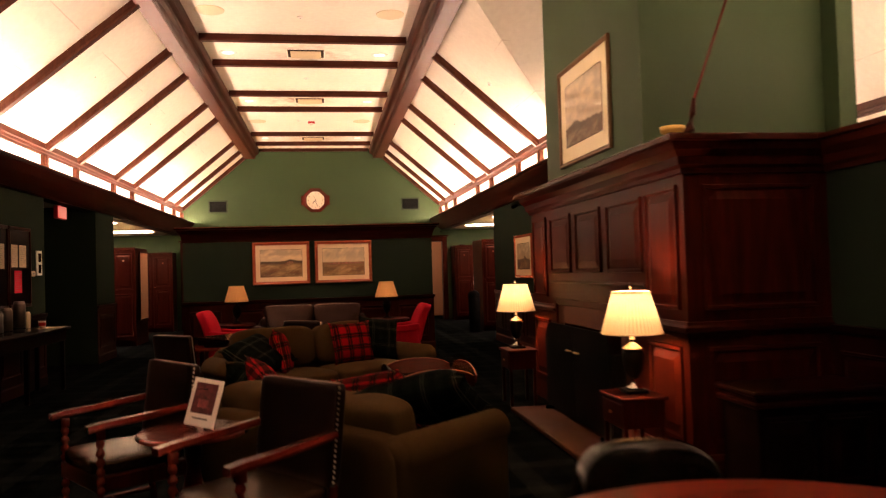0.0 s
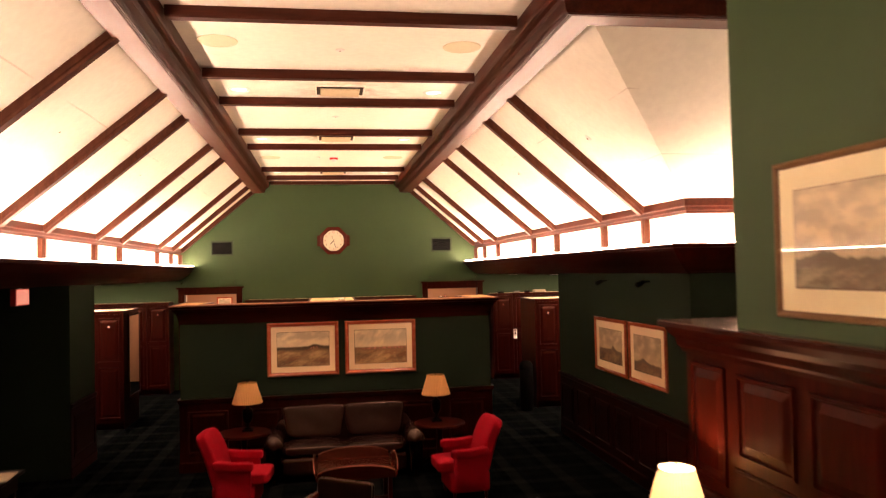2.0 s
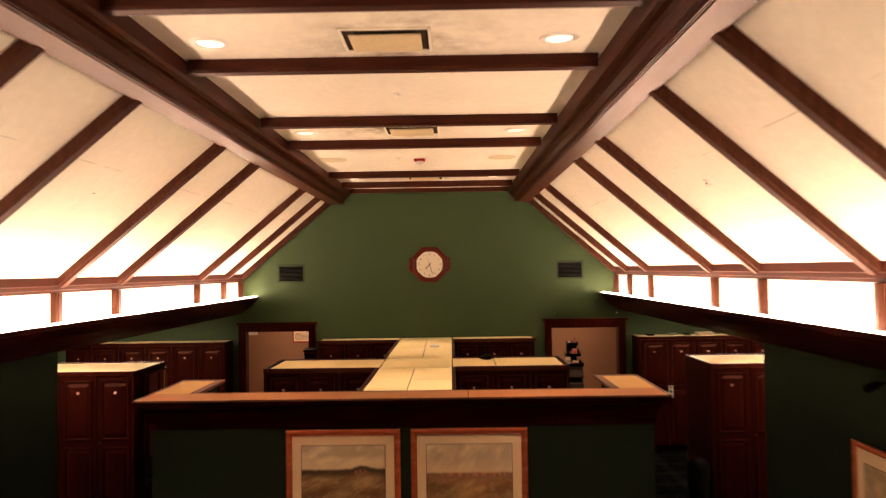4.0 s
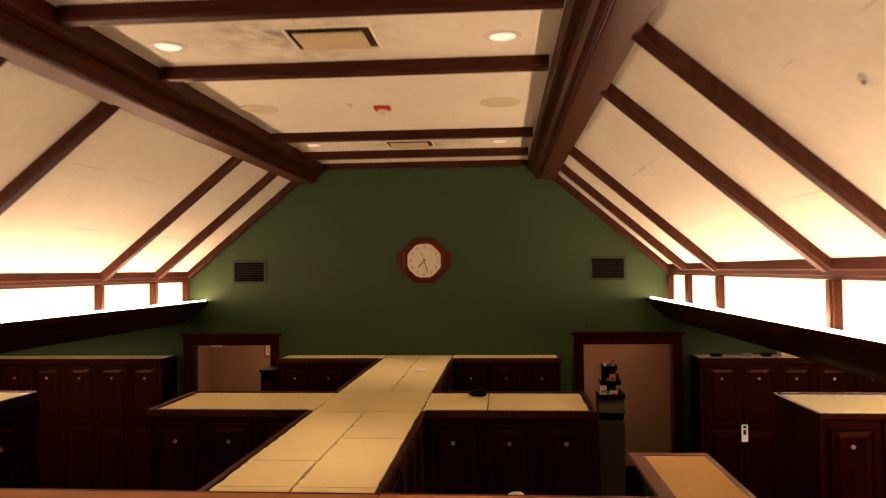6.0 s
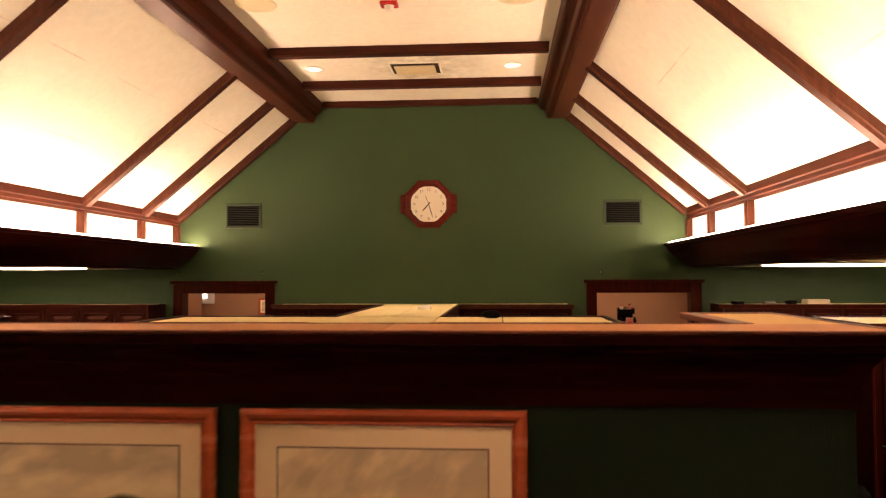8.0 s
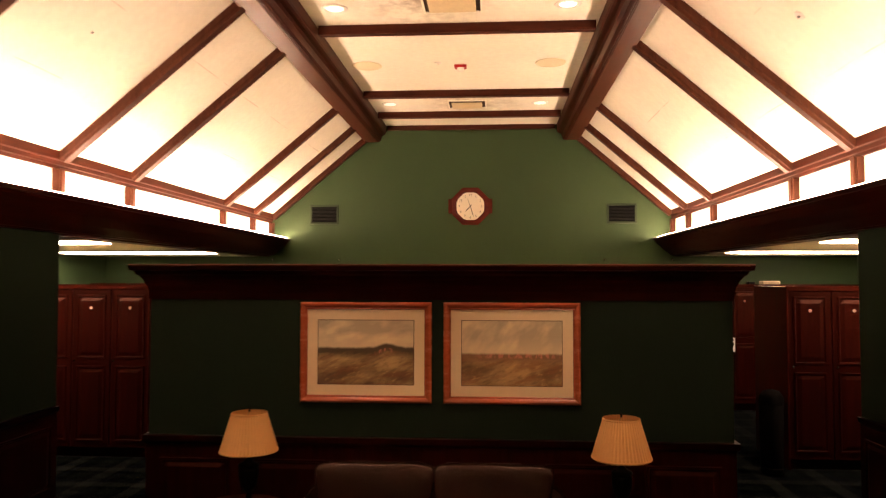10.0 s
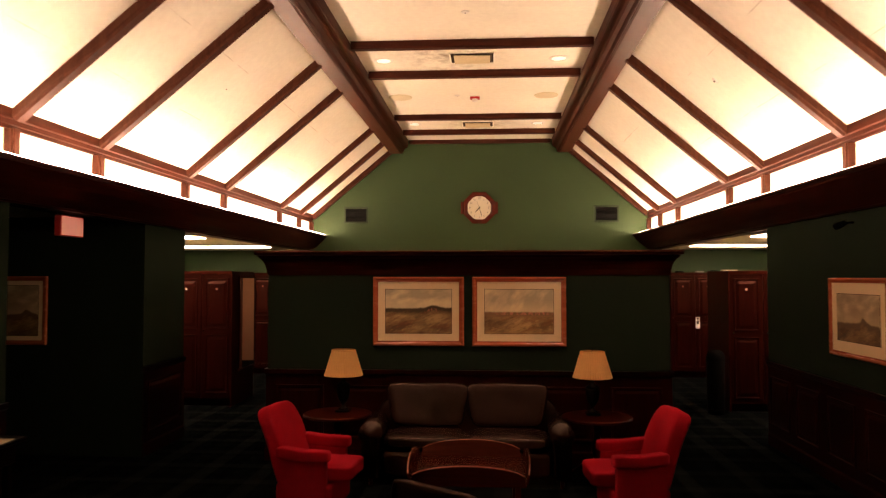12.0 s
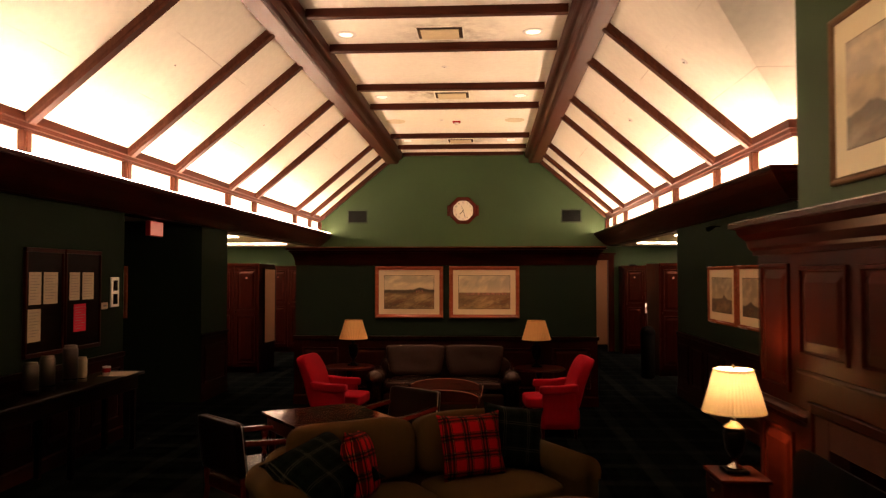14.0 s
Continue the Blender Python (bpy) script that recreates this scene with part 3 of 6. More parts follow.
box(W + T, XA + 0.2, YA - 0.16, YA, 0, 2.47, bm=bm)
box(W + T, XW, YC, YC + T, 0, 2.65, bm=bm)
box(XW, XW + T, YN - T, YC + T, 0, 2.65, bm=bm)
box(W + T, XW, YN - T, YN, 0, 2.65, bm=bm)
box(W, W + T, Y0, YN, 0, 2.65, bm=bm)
setting("wall_east", bm, M_GREEN_SHADED, "dark green wall beside the fireplace wing", "wall")
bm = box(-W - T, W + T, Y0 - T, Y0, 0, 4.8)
setting("wall_south", bm, M_GREEN_SHADED, "dark green wall behind the lounge", "wall")
bm = bmesh.new()
for s in (-1, 1):
    box(min(s * XA, s * (XA + T)), max(s * XA, s * (XA + T)), YA, Y1, 0, 2.5, bm=bm)
setting("wall_aisles", bm, M_GREEN, "green side walls of the locker aisles", "wall")
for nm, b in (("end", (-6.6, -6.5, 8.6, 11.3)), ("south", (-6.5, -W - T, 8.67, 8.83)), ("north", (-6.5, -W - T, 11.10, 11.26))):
    setting("wall_corridor_" + nm, box(*b, 0, 2.6), M_GREEN_SHADED, "unlit dark green corridor wall", "wall")
bm = bmesh.new()
box(-4.2, 4.2, 20.3, 20.4, 0, 2.45, bm=bm)
for x in (-3.92, -1.6, 1.4, 4.1):
    box(x, x + 0.1, Y1 + T, 20.3, 0, 2.45, bm=bm)
setting("wall_back_rooms", bm, M_TAN, "warm tan walls of the rooms behind the doorways", "wall")

# knee walls behind the cove, lit from below
for nm, b in (("west", (-W - 0.08, -W, Y0, Y1)), ("east", (W, W + 0.08, YC, Y1)), ("south_east", (W, W + 0.08, Y0, YN)), ("wing_north", (W + 0.08, XW, YC, YC + 0.08)), ("wing_south", (W + 0.08, XW, YN - 0.08, YN)), ("wing_back", (XW, XW + 0.08, YN, YC))):
    setting("wall_knee_" + nm, box(*b, 2.60 if nm in ("west", "east", "south_east") else 2.652, 3.2), M_CREAM, "cream knee wall glowing above the cove", "wall")

# soffit with its crown, tube ledge and lip
SOFFIT = [(0.0, 2.485), (0.045, 2.485), (0.06, 2.498), (0.075, 2.50), (0.16, 2.565), (0.25, 2.645), (0.315, 2.715), (0.325, 2.735), (0.345, 2.74), (0.35, 2.775), (0.335, 2.78), (0.315, 2.732), (0.25, 2.675), (0.0, 2.67)]


def soffit(name, path, closed=False):
    return setting(name, sweep(SOFFIT, path, closed), M_WOODY, "dark stained wood cove soffit with crown moulding", "cornice")


soffit("cornice_west", [(-W, Y0), (-W, Y1)])
soffit("cornice_east", [(W, Y1), (W, YC), (XW, YC), (XW, YN), (W, YN), (W, Y0)])
bm = bmesh.new()
for s in (-1, 1):
    box(min(s * W, s * 3.62), max(s * W, s * 3.62), YA - 0.1, Y1, 2.465, 2.66, bm=bm)
setting("trim_header", bm, M_WOODY, "dark wood header over the aisle openings", "trim")

# eaves rail and posts of the cove band
RAIL = [(0, 3.06), (0.03, 3.06), (0.034, 3.085), (0.048, 3.092), (0.052, 3.125), (0.068, 3.135), (0.072, 3.215), (0, 3.215)]
bm = sweep([(d, z - 0.01) for d, z in RAIL], [(-W, Y0), (-W, Y1)])
sweep([(d, z + 0.03) for d, z in RAIL], [(W, Y1), (W, YC), (XW, YC), (XW, YN), (W, YN), (W, Y0)], bm=bm)
setting("trim_eaves", bm, M_TRIMY, "moulded reddish wood rail along the eaves", "trim")


def cove_post(x, y):
    s = -1 if x < 0 else 1
    top = 3.05 if s < 0 else 3.09
    bm = box(min(s * 3.385, s * W), max(s * 3.385, s * W), y - 0.055, y + 0.055, 2.66, top, 0.006)
    box(min(s * 3.37, s * 3.385), max(s * 3.37, s * 3.385), y - 0.035, y + 0.035, 2.66, top, 0.004, bm)
    return tagged(mesh_ob("trim_post", bm, M_TRIM), "reddish wood post dividing the lit cove band", "trim", "cove posts", "structure")


def rafter(s, y):
    xt, ze = (XTW, ZW) if s < 0 else (XTE, ZE)
    ux, uz = (W - xt), (ZT - ze)
    L = math.hypot(ux, uz)
    nx, nz = -s * uz / L, -ux / L
    prof = []
    for d, t in ((-0.058, 0.0), (-0.058, 0.055), (-0.05, 0.065), (-0.046, 0.088), (0.046, 0.088), (0.05, 0.065), (0.058, 0.055), (0.058, 0.0)):
        prof.append((d, t))
    bm = bmesh.new()
    rings = []
    for px, pz in ((s * (W - 0.04), ze + 0.03), (s * (xt - 0.02), ZT + 0.02)):
        rings.append([bm.verts.new((px + nx * t, y + d, pz + nz * t)) for d, t in prof])
    n = len(prof)
    for j in range(n):
        bm.faces.new((rings[0][j], rings[0][(j + 1) % n], rings[1][(j + 1) % n], rings[1][j]))
    bm.faces.new(rings[0][::-1])
    bm.faces.new(rings[1])
    bmesh.ops.recalc_face_normals(bm, faces=bm.faces[:])
    return tagged(mesh_ob("rafter", bm, M_TRIM), "dark stained moulded rafter on the sloping ceiling", "rafter", "rafters", "structure")


for y in RAFTERS:
    rafter(-1, y)
    cove_post(-W, y)
    if y > YC or y < YN:
        rafter(1, y)
        cove_post(W, y)
    bm = prism([(y - 0.052, 4.645), (y - 0.045, 4.625), (y + 0.045, 4.625), (y + 0.052, 4.645), (y + 0.052, ZC), (y - 0.052, ZC)], -1.40, 1.47, "x")
    tagged(mesh_ob("ceiling_beam", bm, M_TRIMX), "dark stained cross beam on the flat ceiling", "beam", "cross beams", "structure")
for s in (-1, 1):   # gable trims at the end wall
    rafter(s, Y1 - 0.05)
    cove_post(s * W, Y1 - 0.06)
bm = box(-1.40, 1.47, Y1 - 0.06, Y1 - 0.002, 4.64, ZC)
setting("trim_gable", bm, M_TRIMX, "dark wood strip at the head of the gable wall", "trim")

# the two long beams, the east one turning into the wing
BEAM = [(0.012, 4.455), (0.225, 4.455), (0.229, 4.447), (0.237, 4.446), (0.242, 4.452), (0.248, 4.443), (0.257, 4.443), (0.262, 4.450), (0.272, 4.454), (0.285, 4.470), (0.292, 4.505), (0.300, 4.535), (0.322, 4.560), (0.352, 4.572), (0.372, 4.590), (0.380, 4.615), (0.385, 4.72), (0.0, 4.72), (0.0, 4.467)]
BOARD = [(0.018, 4.4465), (0.216, 4.4465), (0.221, 4.449), (0.221, 4.4545), (0.013, 4.4545), (0.013, 4.449)]
LINEW = [(-XTW + 0.02, Y0), (-XTW + 0.02, Y1 - 0.01)]
e, re = XTE - 0.02, RUN
LINEE = [(e, Y1 - 0.01), (e, YC - re), (XW - re, YC - re), (XW - re, YN + re), (e, YN + re), (e, Y0)]
setting("beam_west", sweep(BEAM, LINEW), M_BEAM, "long dark stained ceiling beam with stepped moulding", "beam")
setting("beam_east", sweep(BEAM, LINEE), M_BEAM, "long dark ceiling beam turning into the fireplace wing", "beam")
setting("trim_beam_west", sweep(BOARD, LINEW), M_BOARD, "lacquered flat underside board of the long beam", "trim")
setting("trim_beam_east", sweep(BOARD, LINEE), M_BOARD, "lacquered flat underside board of the long beam", "trim")

# cove tubes behind the lip
def cove_tube(x0, y0, x1, y1):
    bm = tube([(x0, y0, 2.773), (x1, y1, 2.773)], 0.02, 8)
    return tagged(mesh_ob("cove_tube", bm, M_COVE), "warm white strip lamp lying in the cove", "strip lamp", "cove lamps")


# Tubes south of y = -0.3 are unseen, added to brighten the lounge.
for a in np.arange(-4.94, Y1 - 0.2, 2.34):
    cove_tube(-3.155, a, -3.155, min(a + 2.30, Y1 - 0.03))
a = YC - 0.2
while a < Y1 - 1.0:
    cove_tube(3.155, a, 3.155, min(a + 2.09, Y1 - 0.03))
    a += 2.15
# Unseen east tubes, added to light surfaces that face south.
for a in (-4.8, -2.5):
    cove_tube(3.155, a, 3.155, a + 2.2)
cove_tube(XW - 0.295, 2.9, XW - 0.295, 4.8)
for a in (3.5, 5.15):
    cove_tube(a, YC - 0.295, a + 1.5, YC - 0.295)
    # Unseen tube on the south side, added to brighten partition and furniture.
    cove_tube(a, YN + 0.295, a + 1.5, YN + 0.295)

# light panels in the aisle ceilings
for s in (-1, 1):
    for y in (13.45, 16.6):
        t = thing("aisle_light", pose(s * 4.95, y, 2.47), "long glowing recessed ceiling light over the locker aisle", "ceiling light", "aisle lights")
        part("diffuser", box(-1.15, 1.15, -0.26, 0.26, -0.012, 0.0), M_PANEL, t)
        part("frame", sweep([(0, -0.02), (0.03, -0.02), (0.03, 0.0), (0, 0.0)], [(-1.15, -0.26), (-1.15, 0.26), (1.15, 0.26), (1.15, -0.26)], True), M_WHITE, t)
# Unseen lamps, added to brighten the rooms behind the doorways.
for x in (-2.75, 2.8):
    t = thing("back_room_light", pose(x, 19.4, 2.45), "unseen round ceiling lamp added to brighten the room behind the doorway", "ceiling light", "back room lights")
    part("diffuser", lathe([(0, -0.06), (0.12, -0.055), (0.16, -0.02), (0.16, 0)]), glow("back_room_glow", WARM, 60.0), t)
    part("rim", lathe([(0.16, -0.02), (0.18, -0.02), (0.18, 0), (0.16, 0)]), M_BRASS, t)

# doorways in the end wall
for i, (a, b) in enumerate(DOORS):
    bm = bmesh.new()
    for x0, x1, z0, z1 in ((a - 0.12, a + 0.012, 0, 2.27), (b - 0.012, b + 0.12, 0, 2.27), (a + 0.012, b - 0.012, 2.138, 2.27)):
        box(x0, x1, Y1 - 0.03, Y1 + T + 0.02, z0, z1, 0.006, bm)
    box(a - 0.16, b + 0.16, Y1 - 0.05, Y1 - 0.002, 2.27, 2.31, 0.006, bm)
    setting("door_%d" % (i + 1), bm, M_WOOD, "open doorway with a wide dark wood casing", "doorway")

# wainscot with rail along the walls
def wainscot(name, path, h=0.95):
    bm = sweep([(0.0, 0.0), (0.022, 0.0), (0.022, 0.12), (0.012, 0.14), (0.012, h - 0.06), (0.03, h - 0.04), (0.035, h), (0.0, h)], path)
    base = setting(name, bm, M_WOOD_DIM, "dark panelled wood wainscot with a moulded rail", "wainscot")
    for (x0, y0), (x1, y1) in zip(path, path[1:]):
        d = Vector((x1 - x0, y1 - y0))
        k = max(1, round(d.length / 0.75))
        step = d.length / k
        d.normalize()
        r = Vector((d.y, -d.x))
        if step < 0.3:
            continue
        depth, us, zs = raised(0.09, step - 0.09, 0.24, h - 0.16, 0.022, 0.03, 0.012)
        for i in range(k):
            p = Vector((x0, y0)) + d * (i * step) + r * 0.0125
            tmp = relief(us, zs, depth, 0.004)
            bmesh.ops.transform(tmp, matrix=Matrix(((d.x, -r.x, 0, p.x), (d.y, -r.y, 0, p.y), (0, 0, 1, 0), (0, 0, 0, 1))), verts=tmp.verts)
            part("panel", tmp, M_WOOD_DIM, base)
    return base


wainscot("wainscot_west", [(-W, Y0), (-W, 8.83)])
wainscot("wainscot_west_pier", [(-W, 11.10), (-W, YA)])
wainscot("wainscot_east", [(W, YA), (W, YC), (XW, YC)])
wainscot("wainscot_wing", [(XW, YC), (XW, YN), (W, YN), (W, Y0)])

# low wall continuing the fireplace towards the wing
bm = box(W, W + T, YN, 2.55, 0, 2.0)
setting("wall_low", bm, M_GREEN_SHADED, "low green partition beside the fireplace", "wall")
wainscot("wainscot_low", [(W, 2.55), (W, YN)])
MANTEL = [(0.0, 1.93), (0.025, 1.93), (0.03, 1.96), (0.05, 1.98), (0.06, 2.03), (0.10, 2.07), (0.12, 2.115), (0.155, 2.12), (0.155, 2.15), (0.0, 2.15)]
setting("cornice_low", sweep(MANTEL, [(W, 2.55), (W, YN)]), M_WOODY, "dark wood cornice on the low partition", "cornice")

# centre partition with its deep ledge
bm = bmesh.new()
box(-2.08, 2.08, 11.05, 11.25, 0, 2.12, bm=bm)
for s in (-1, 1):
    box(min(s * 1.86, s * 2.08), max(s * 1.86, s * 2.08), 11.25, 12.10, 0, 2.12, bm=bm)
setting("wall_partition", bm, M_GREEN_SHADED, "dark green freestanding partition behind the leather sofa", "partition")
CROWN = [(0.0, 1.93), (0.010, 1.93), (0.012, 1.955), (0.016, 1.99), (0.026, 2.03), (0.042, 2.07), (0.064, 2.10), (0.084, 2.115), (0.088, 2.135), (0.116, 2.14), (0.122, 2.17), (0.0, 2.17)]
ring = [(-2.08, 12.10), (-2.08, 11.05), (2.08, 11.05), (2.08, 12.10)]
setting("cornice_partition", sweep(CROWN, ring), M_WOOD_DIMX, "dark moulded cornice round the partition top", "cornice")
wainscot("wainscot_partition", ring)


# ---- lockers ----
LW, LD, LH = 0.47, 0.49, 1.985


M_PLATE = surface("dull_ivory_plate", (0.30, 0.20, 0.15), 0.4, var=0.15)


def build_locker():
    """One tall locker, front at y = 0 facing -y, back at y = LD."""
    t = thing("locker", pose(0, 0, 0), "tall dark mahogany locker with two raised door panels", "locker", "lockers")
    bm = box(-LW / 2, LW / 2, 0.02, LD, 0.10, LH)
    box(-LW / 2, LW / 2, 0.06, LD, 0.0, 0.10, bm=bm)
    part("body", bm, M_WOOD_DIM, t)
    lo, hi = raised(-LW / 2 + 0.06, LW / 2 - 0.06, 0.19, 1.06, 0.022, 0.04, 0.013), raised(-LW / 2 + 0.06, LW / 2 - 0.06, 1.15, 1.89, 0.022, 0.04, 0.013)
    us = [-LW / 2 + 0.006, -LW / 2 + 0.009] + lo[1] + [LW / 2 - 0.009, LW / 2 - 0.006]
    zs = [0.115, 0.118] + lo[2] + hi[2] + [LH - 0.038, LH - 0.035]
    bm = relief(us, zs, lambda u, z: 0.003 * (0.117 < z < LH - 0.037 and abs(u) < LW / 2 - 0.008) + max(lo[0](u, z), hi[0](u, z)), 0.019)
    door = part("door", bm, M_WOOD_DIM, t)
    bm = lathe([(0, 0.0), (0.015, 0.0), (0.018, 0.003), (0.018, 0.006), (0, 0.008)], 14)
    bmesh.ops.transform(bm, matrix=pose(0, -0.013, 1.738, 90), verts=bm.verts)
    part("number_plate", bm, M_PLATE, door, "round ivory number plate")
    bm = lathe([(0, 0.0), (0.006, 0.0), (0.006, 0.014), (0.013, 0.02), (0.013, 0.03), (0, 0.034)], 10)
    bmesh.ops.transform(bm, matrix=pose(-LW / 2 + 0.045, 0.0, 1.12, 90), verts=bm.verts)
    part("knob", bm, M_SILVER, door, "small bright knob")
    return t


proto = build_locker()
spots = []


def row(x0, y0, dx, dy, n, turn):
    for i in range(n):
        spots.append(pose(x0 + dx * (i + 0.5), y0 + dy * (i + 0.5), 0, 0, 0, turn))


row(-1.94, 14.25, LW, 0, 3, 0)
row(0.455, 14.25, LW, 0, 3, 0)
row(-1.94, 15.23, LW, 0, 3, 180)
row(0.455, 15.23, LW, 0, 3, 180)
for y, n in ((11.62, 5), (15.25, 5)):     # spine; turned to face the bays
    row(-0.535, y, 0, 0.52, n, -90)
    row(0.445, y, 0, 0.52, n, 90)
row(-1.94, 17.97, LW, 0, 3, 0)
row(0.455, 17.97, LW, 0, 3, 0)
row(3.715, 17.97, LW, 0, 6, 0)
row(-3.58 - 6 * LW, 17.97, LW, 0, 6, 0)
row(3.66, 14.22, LW, 0, 6, 0)
row(-3.58 - 6 * LW, 14.22, LW, 0, 6, 0)
row(3.66, 15.20, LW, 0, 6, 180)
row(-3.58 - 6 * LW, 15.20, LW, 0, 6, 180)
proto.matrix_world = spots[0]
for m in spots[1:]:
    copy_thing(proto, m)


def ragged_board(x0, x1, y0, y1):
    """A thin cream board whose cut edges wander by a few millimetres."""
    def edge(p, q):
        n = max(2, round((Vector(q) - Vector(p)).length / 0.06))
        side = Vector((q[1] - p[1], p[0] - q[0])).normalized()
        for k in range(n):
            m = Vector(p).lerp(Vector(q), k / n)
            yield m - side * (random.random() ** 3 * 0.011 if k else 0.0)
    ring = [v for p, q in (((x0, y0), (x1, y0)), ((x1, y0), (x1, y1)), ((x1, y1), (x0, y1)), ((x0, y1), (x0, y0))) for v in edge(p, q)]
    bm = bmesh.new()
    low = [bm.verts.new((v.x, v.y, LH)) for v in ring]
    top = [bm.verts.new((v.x, v.y, LH + 0.012)) for v in ring]
    bm.faces.new(top)
    bm.faces.new(low[::-1])
    for i in range(len(ring)):
        j = (i + 1) % len(ring)
        bm.faces.new((low[i], low[j], top[j], top[i]))
    bmesh.ops.recalc_face_normals(bm, faces=bm.faces[:])
    return bm


def locker_top(x0, x1, y0, y1, label, seams):
    """Cream boards with seams between, edged in wood."""
    t = thing("worktop", pose((x0 + x1) / 2, (y0 + y1) / 2, 0), label, "worktop", "cream worktops")
    cx, cy = (x0 + x1) / 2, (y0 + y1) / 2
    for a, b, c, d in seams:
        part("board", ragged_board(a - cx + 0.004, b - cx - 0.004, c - cy + 0.004, d - cy - 0.004), M_TOP, t)
    return t


CREAM_TOP = "cream boards lying on the locker tops, with dark seams"
locker_top(-0.535, 0.445, 11.3, 14.25, CREAM_TOP, [(-0.50, -0.05, 11.29, 11.66), (-0.05, 0.42, 11.29, 11.66), (-0.50, -0.05, 11.66, 12.05), (-0.50, -0.05, 12.05, 12.62), (-0.50, -0.05, 12.62, 14.25), (-0.05, 0.42, 11.66, 12.05), (-0.05, 0.42, 12.05, 13.25), (-0.05, 0.42, 13.25, 14.25)])
locker_top(-1.95, 1.88, 14.25, 15.23, CREAM_TOP, [(-1.90, -0.50, 14.29, 15.19), (-0.50, 0.42, 14.25, 15.23), (0.42, 0.98, 14.29, 15.19), (0.98, 1.84, 14.29, 15.19)])
locker_top(-0.535, 0.445, 15.23, 17.97, CREAM_TOP, [(-0.50, 0.0, 15.25, 16.7), (0.0, 0.42, 15.25, 16.7), (-0.50, -0.02, 16.7, 18.42), (-0.02, 0.42, 16.7, 18.42)])
locker_top(-1.95, -0.50, 17.97, 18.45, CREAM_TOP, [(-1.92, -0.51, 18.0, 18.44)])
locker_top(0.43, 1.88, 17.97, 18.45, CREAM_TOP, [(0.43, 1.85, 18.0, 18.44)])
for s in (-1, 1):
    a = 3.68 if s > 0 else -3.6 - 6 * LW
    locker_top(a, a + 6 * LW, 14.22, 15.20, CREAM_TOP, [(a, a + 1.4, 14.25, 15.17), (a + 1.4, a + 6 * LW, 14.25, 15.17)])
    locker_top(a, a + 6 * LW, 17.97, 18.45, CREAM_TOP, [(a, a + 6 * LW, 18.0, 18.44)])

# wooden rims round the island tops and the end panels of the rows
bm = bmesh.new()
for x0, x1, y0, y1 in ((-0.545, -0.505, 11.27, 14.25), (0.425, 0.455, 11.27, 14.25), (-0.545, -0.505, 15.23, 17.97), (0.425, 0.455, 15.23, 17.97),
                       (-1.96, -0.545, 14.24, 14.28), (0.455, 1.89, 14.24, 14.28), (-1.96, -0.545, 15.20, 15.24), (0.455, 1.89, 15.20, 15.24),
                       (-1.965, -1.925, 14.28, 15.20), (1.855, 1.895, 14.28, 15.20), (-1.96, -0.545, 17.955, 17.995), (0.455, 1.89, 17.955, 17.995)):
    box(x0, x1, y0, y1, LH - 0.035, LH + 0.022, 0.003, bm)
setting("trim_island", bm, M_TRIMY, "dark wood rim round the locker tops", "trim")
bm = bmesh.new()
for s in (-1, 1):
    e0 = 3.64 if s > 0 else -3.58
    box(min(e0, e0 + s * 0.02), max(e0, e0 + s * 0.02), 14.20, 15.22, 0, LH + 0.015, 0.003, bm)
    e1 = e0 + 0.04 * (s > 0)
    box(min(e1, e1 + s * 0.02), max(e1, e1 + s * 0.02), 17.95, 18.455, 0, LH + 0.015, 0.003, bm)
    box(min(e0, s * 6.4), max(e0, s * 6.4), 14.195, 14.225, LH - 0.03, LH + 0.02, 0.003, bm)
    box(min(e0, s * 6.4), max(e0, s * 6.4), 15.195, 15.225, LH - 0.03, LH + 0.02, 0.003, bm)
    box(min(e0, s * 6.4), max(e0, s * 6.4), 17.945, 17.975, LH - 0.03, LH + 0.02, 0.003, bm)
box(-1.965, -1.945, 14.28, 15.20, 0, LH - 0.036, bm=bm)
box(1.87, 1.89, 14.28, 15.20, 0, LH - 0.036, bm=bm)
box(-0.53, 0.44, 11.252, 11.618, 0, LH - 0.04, bm=bm)
setting("trim_locker_ends", bm, M_WOOD, "dark wood end panels of the locker rows", "trim")

t = thing("wall_mirror", pose(-3.555, 14.83, 0), "full length mirror on the end of the locker row", "mirror")
part("glass", box(-0.012, 0.0, -0.35, 0.35, 0.52, 1.90, 0.002), M_MIRROR, t)
bm = bmesh.new()
for y0, y1, z0, z1 in ((-0.38, -0.35, 0.49, 1.93), (0.35, 0.38, 0.49, 1.93), (-0.35, 0.35, 0.49, 0.52), (-0.35, 0.35, 1.90, 1.93)):
    box(-0.012, 0.008, y0, y1, z0, z1, 0.003, bm)
part("frame", bm, M_WOOD, t)

M_RIM = wood("reddish_rim", (0.085, 0.020, 0.010), (0.15, 0.038, 0.019), 0.4, axis=0)
M_ARMTOP = surface("yellowed_arm_board", (0.70, 0.44, 0.175), 0.6, var=0.07, fine=18, relief=0.1)
# ledge boards on the partition
t = thing("partition_ledge", pose(0, 11.3, 2.17), "orange-brown wooden boards capping the partition", "ledge")
for a, b, c, d, mt in ((-2.18, 0.55, -0.35, 0.02, M_LEDGE), (0.555, 2.18, -0.35, 0.02, M_LEDGE), (1.86, 2.18, 0.023, 0.76, M_ARMTOP), (-2.18, -1.86, 0.023, 0.76, M_ARMTOP)):
    part("board", box(a, b, c, d, 0.0, 0.012, 0.002), mt, t)
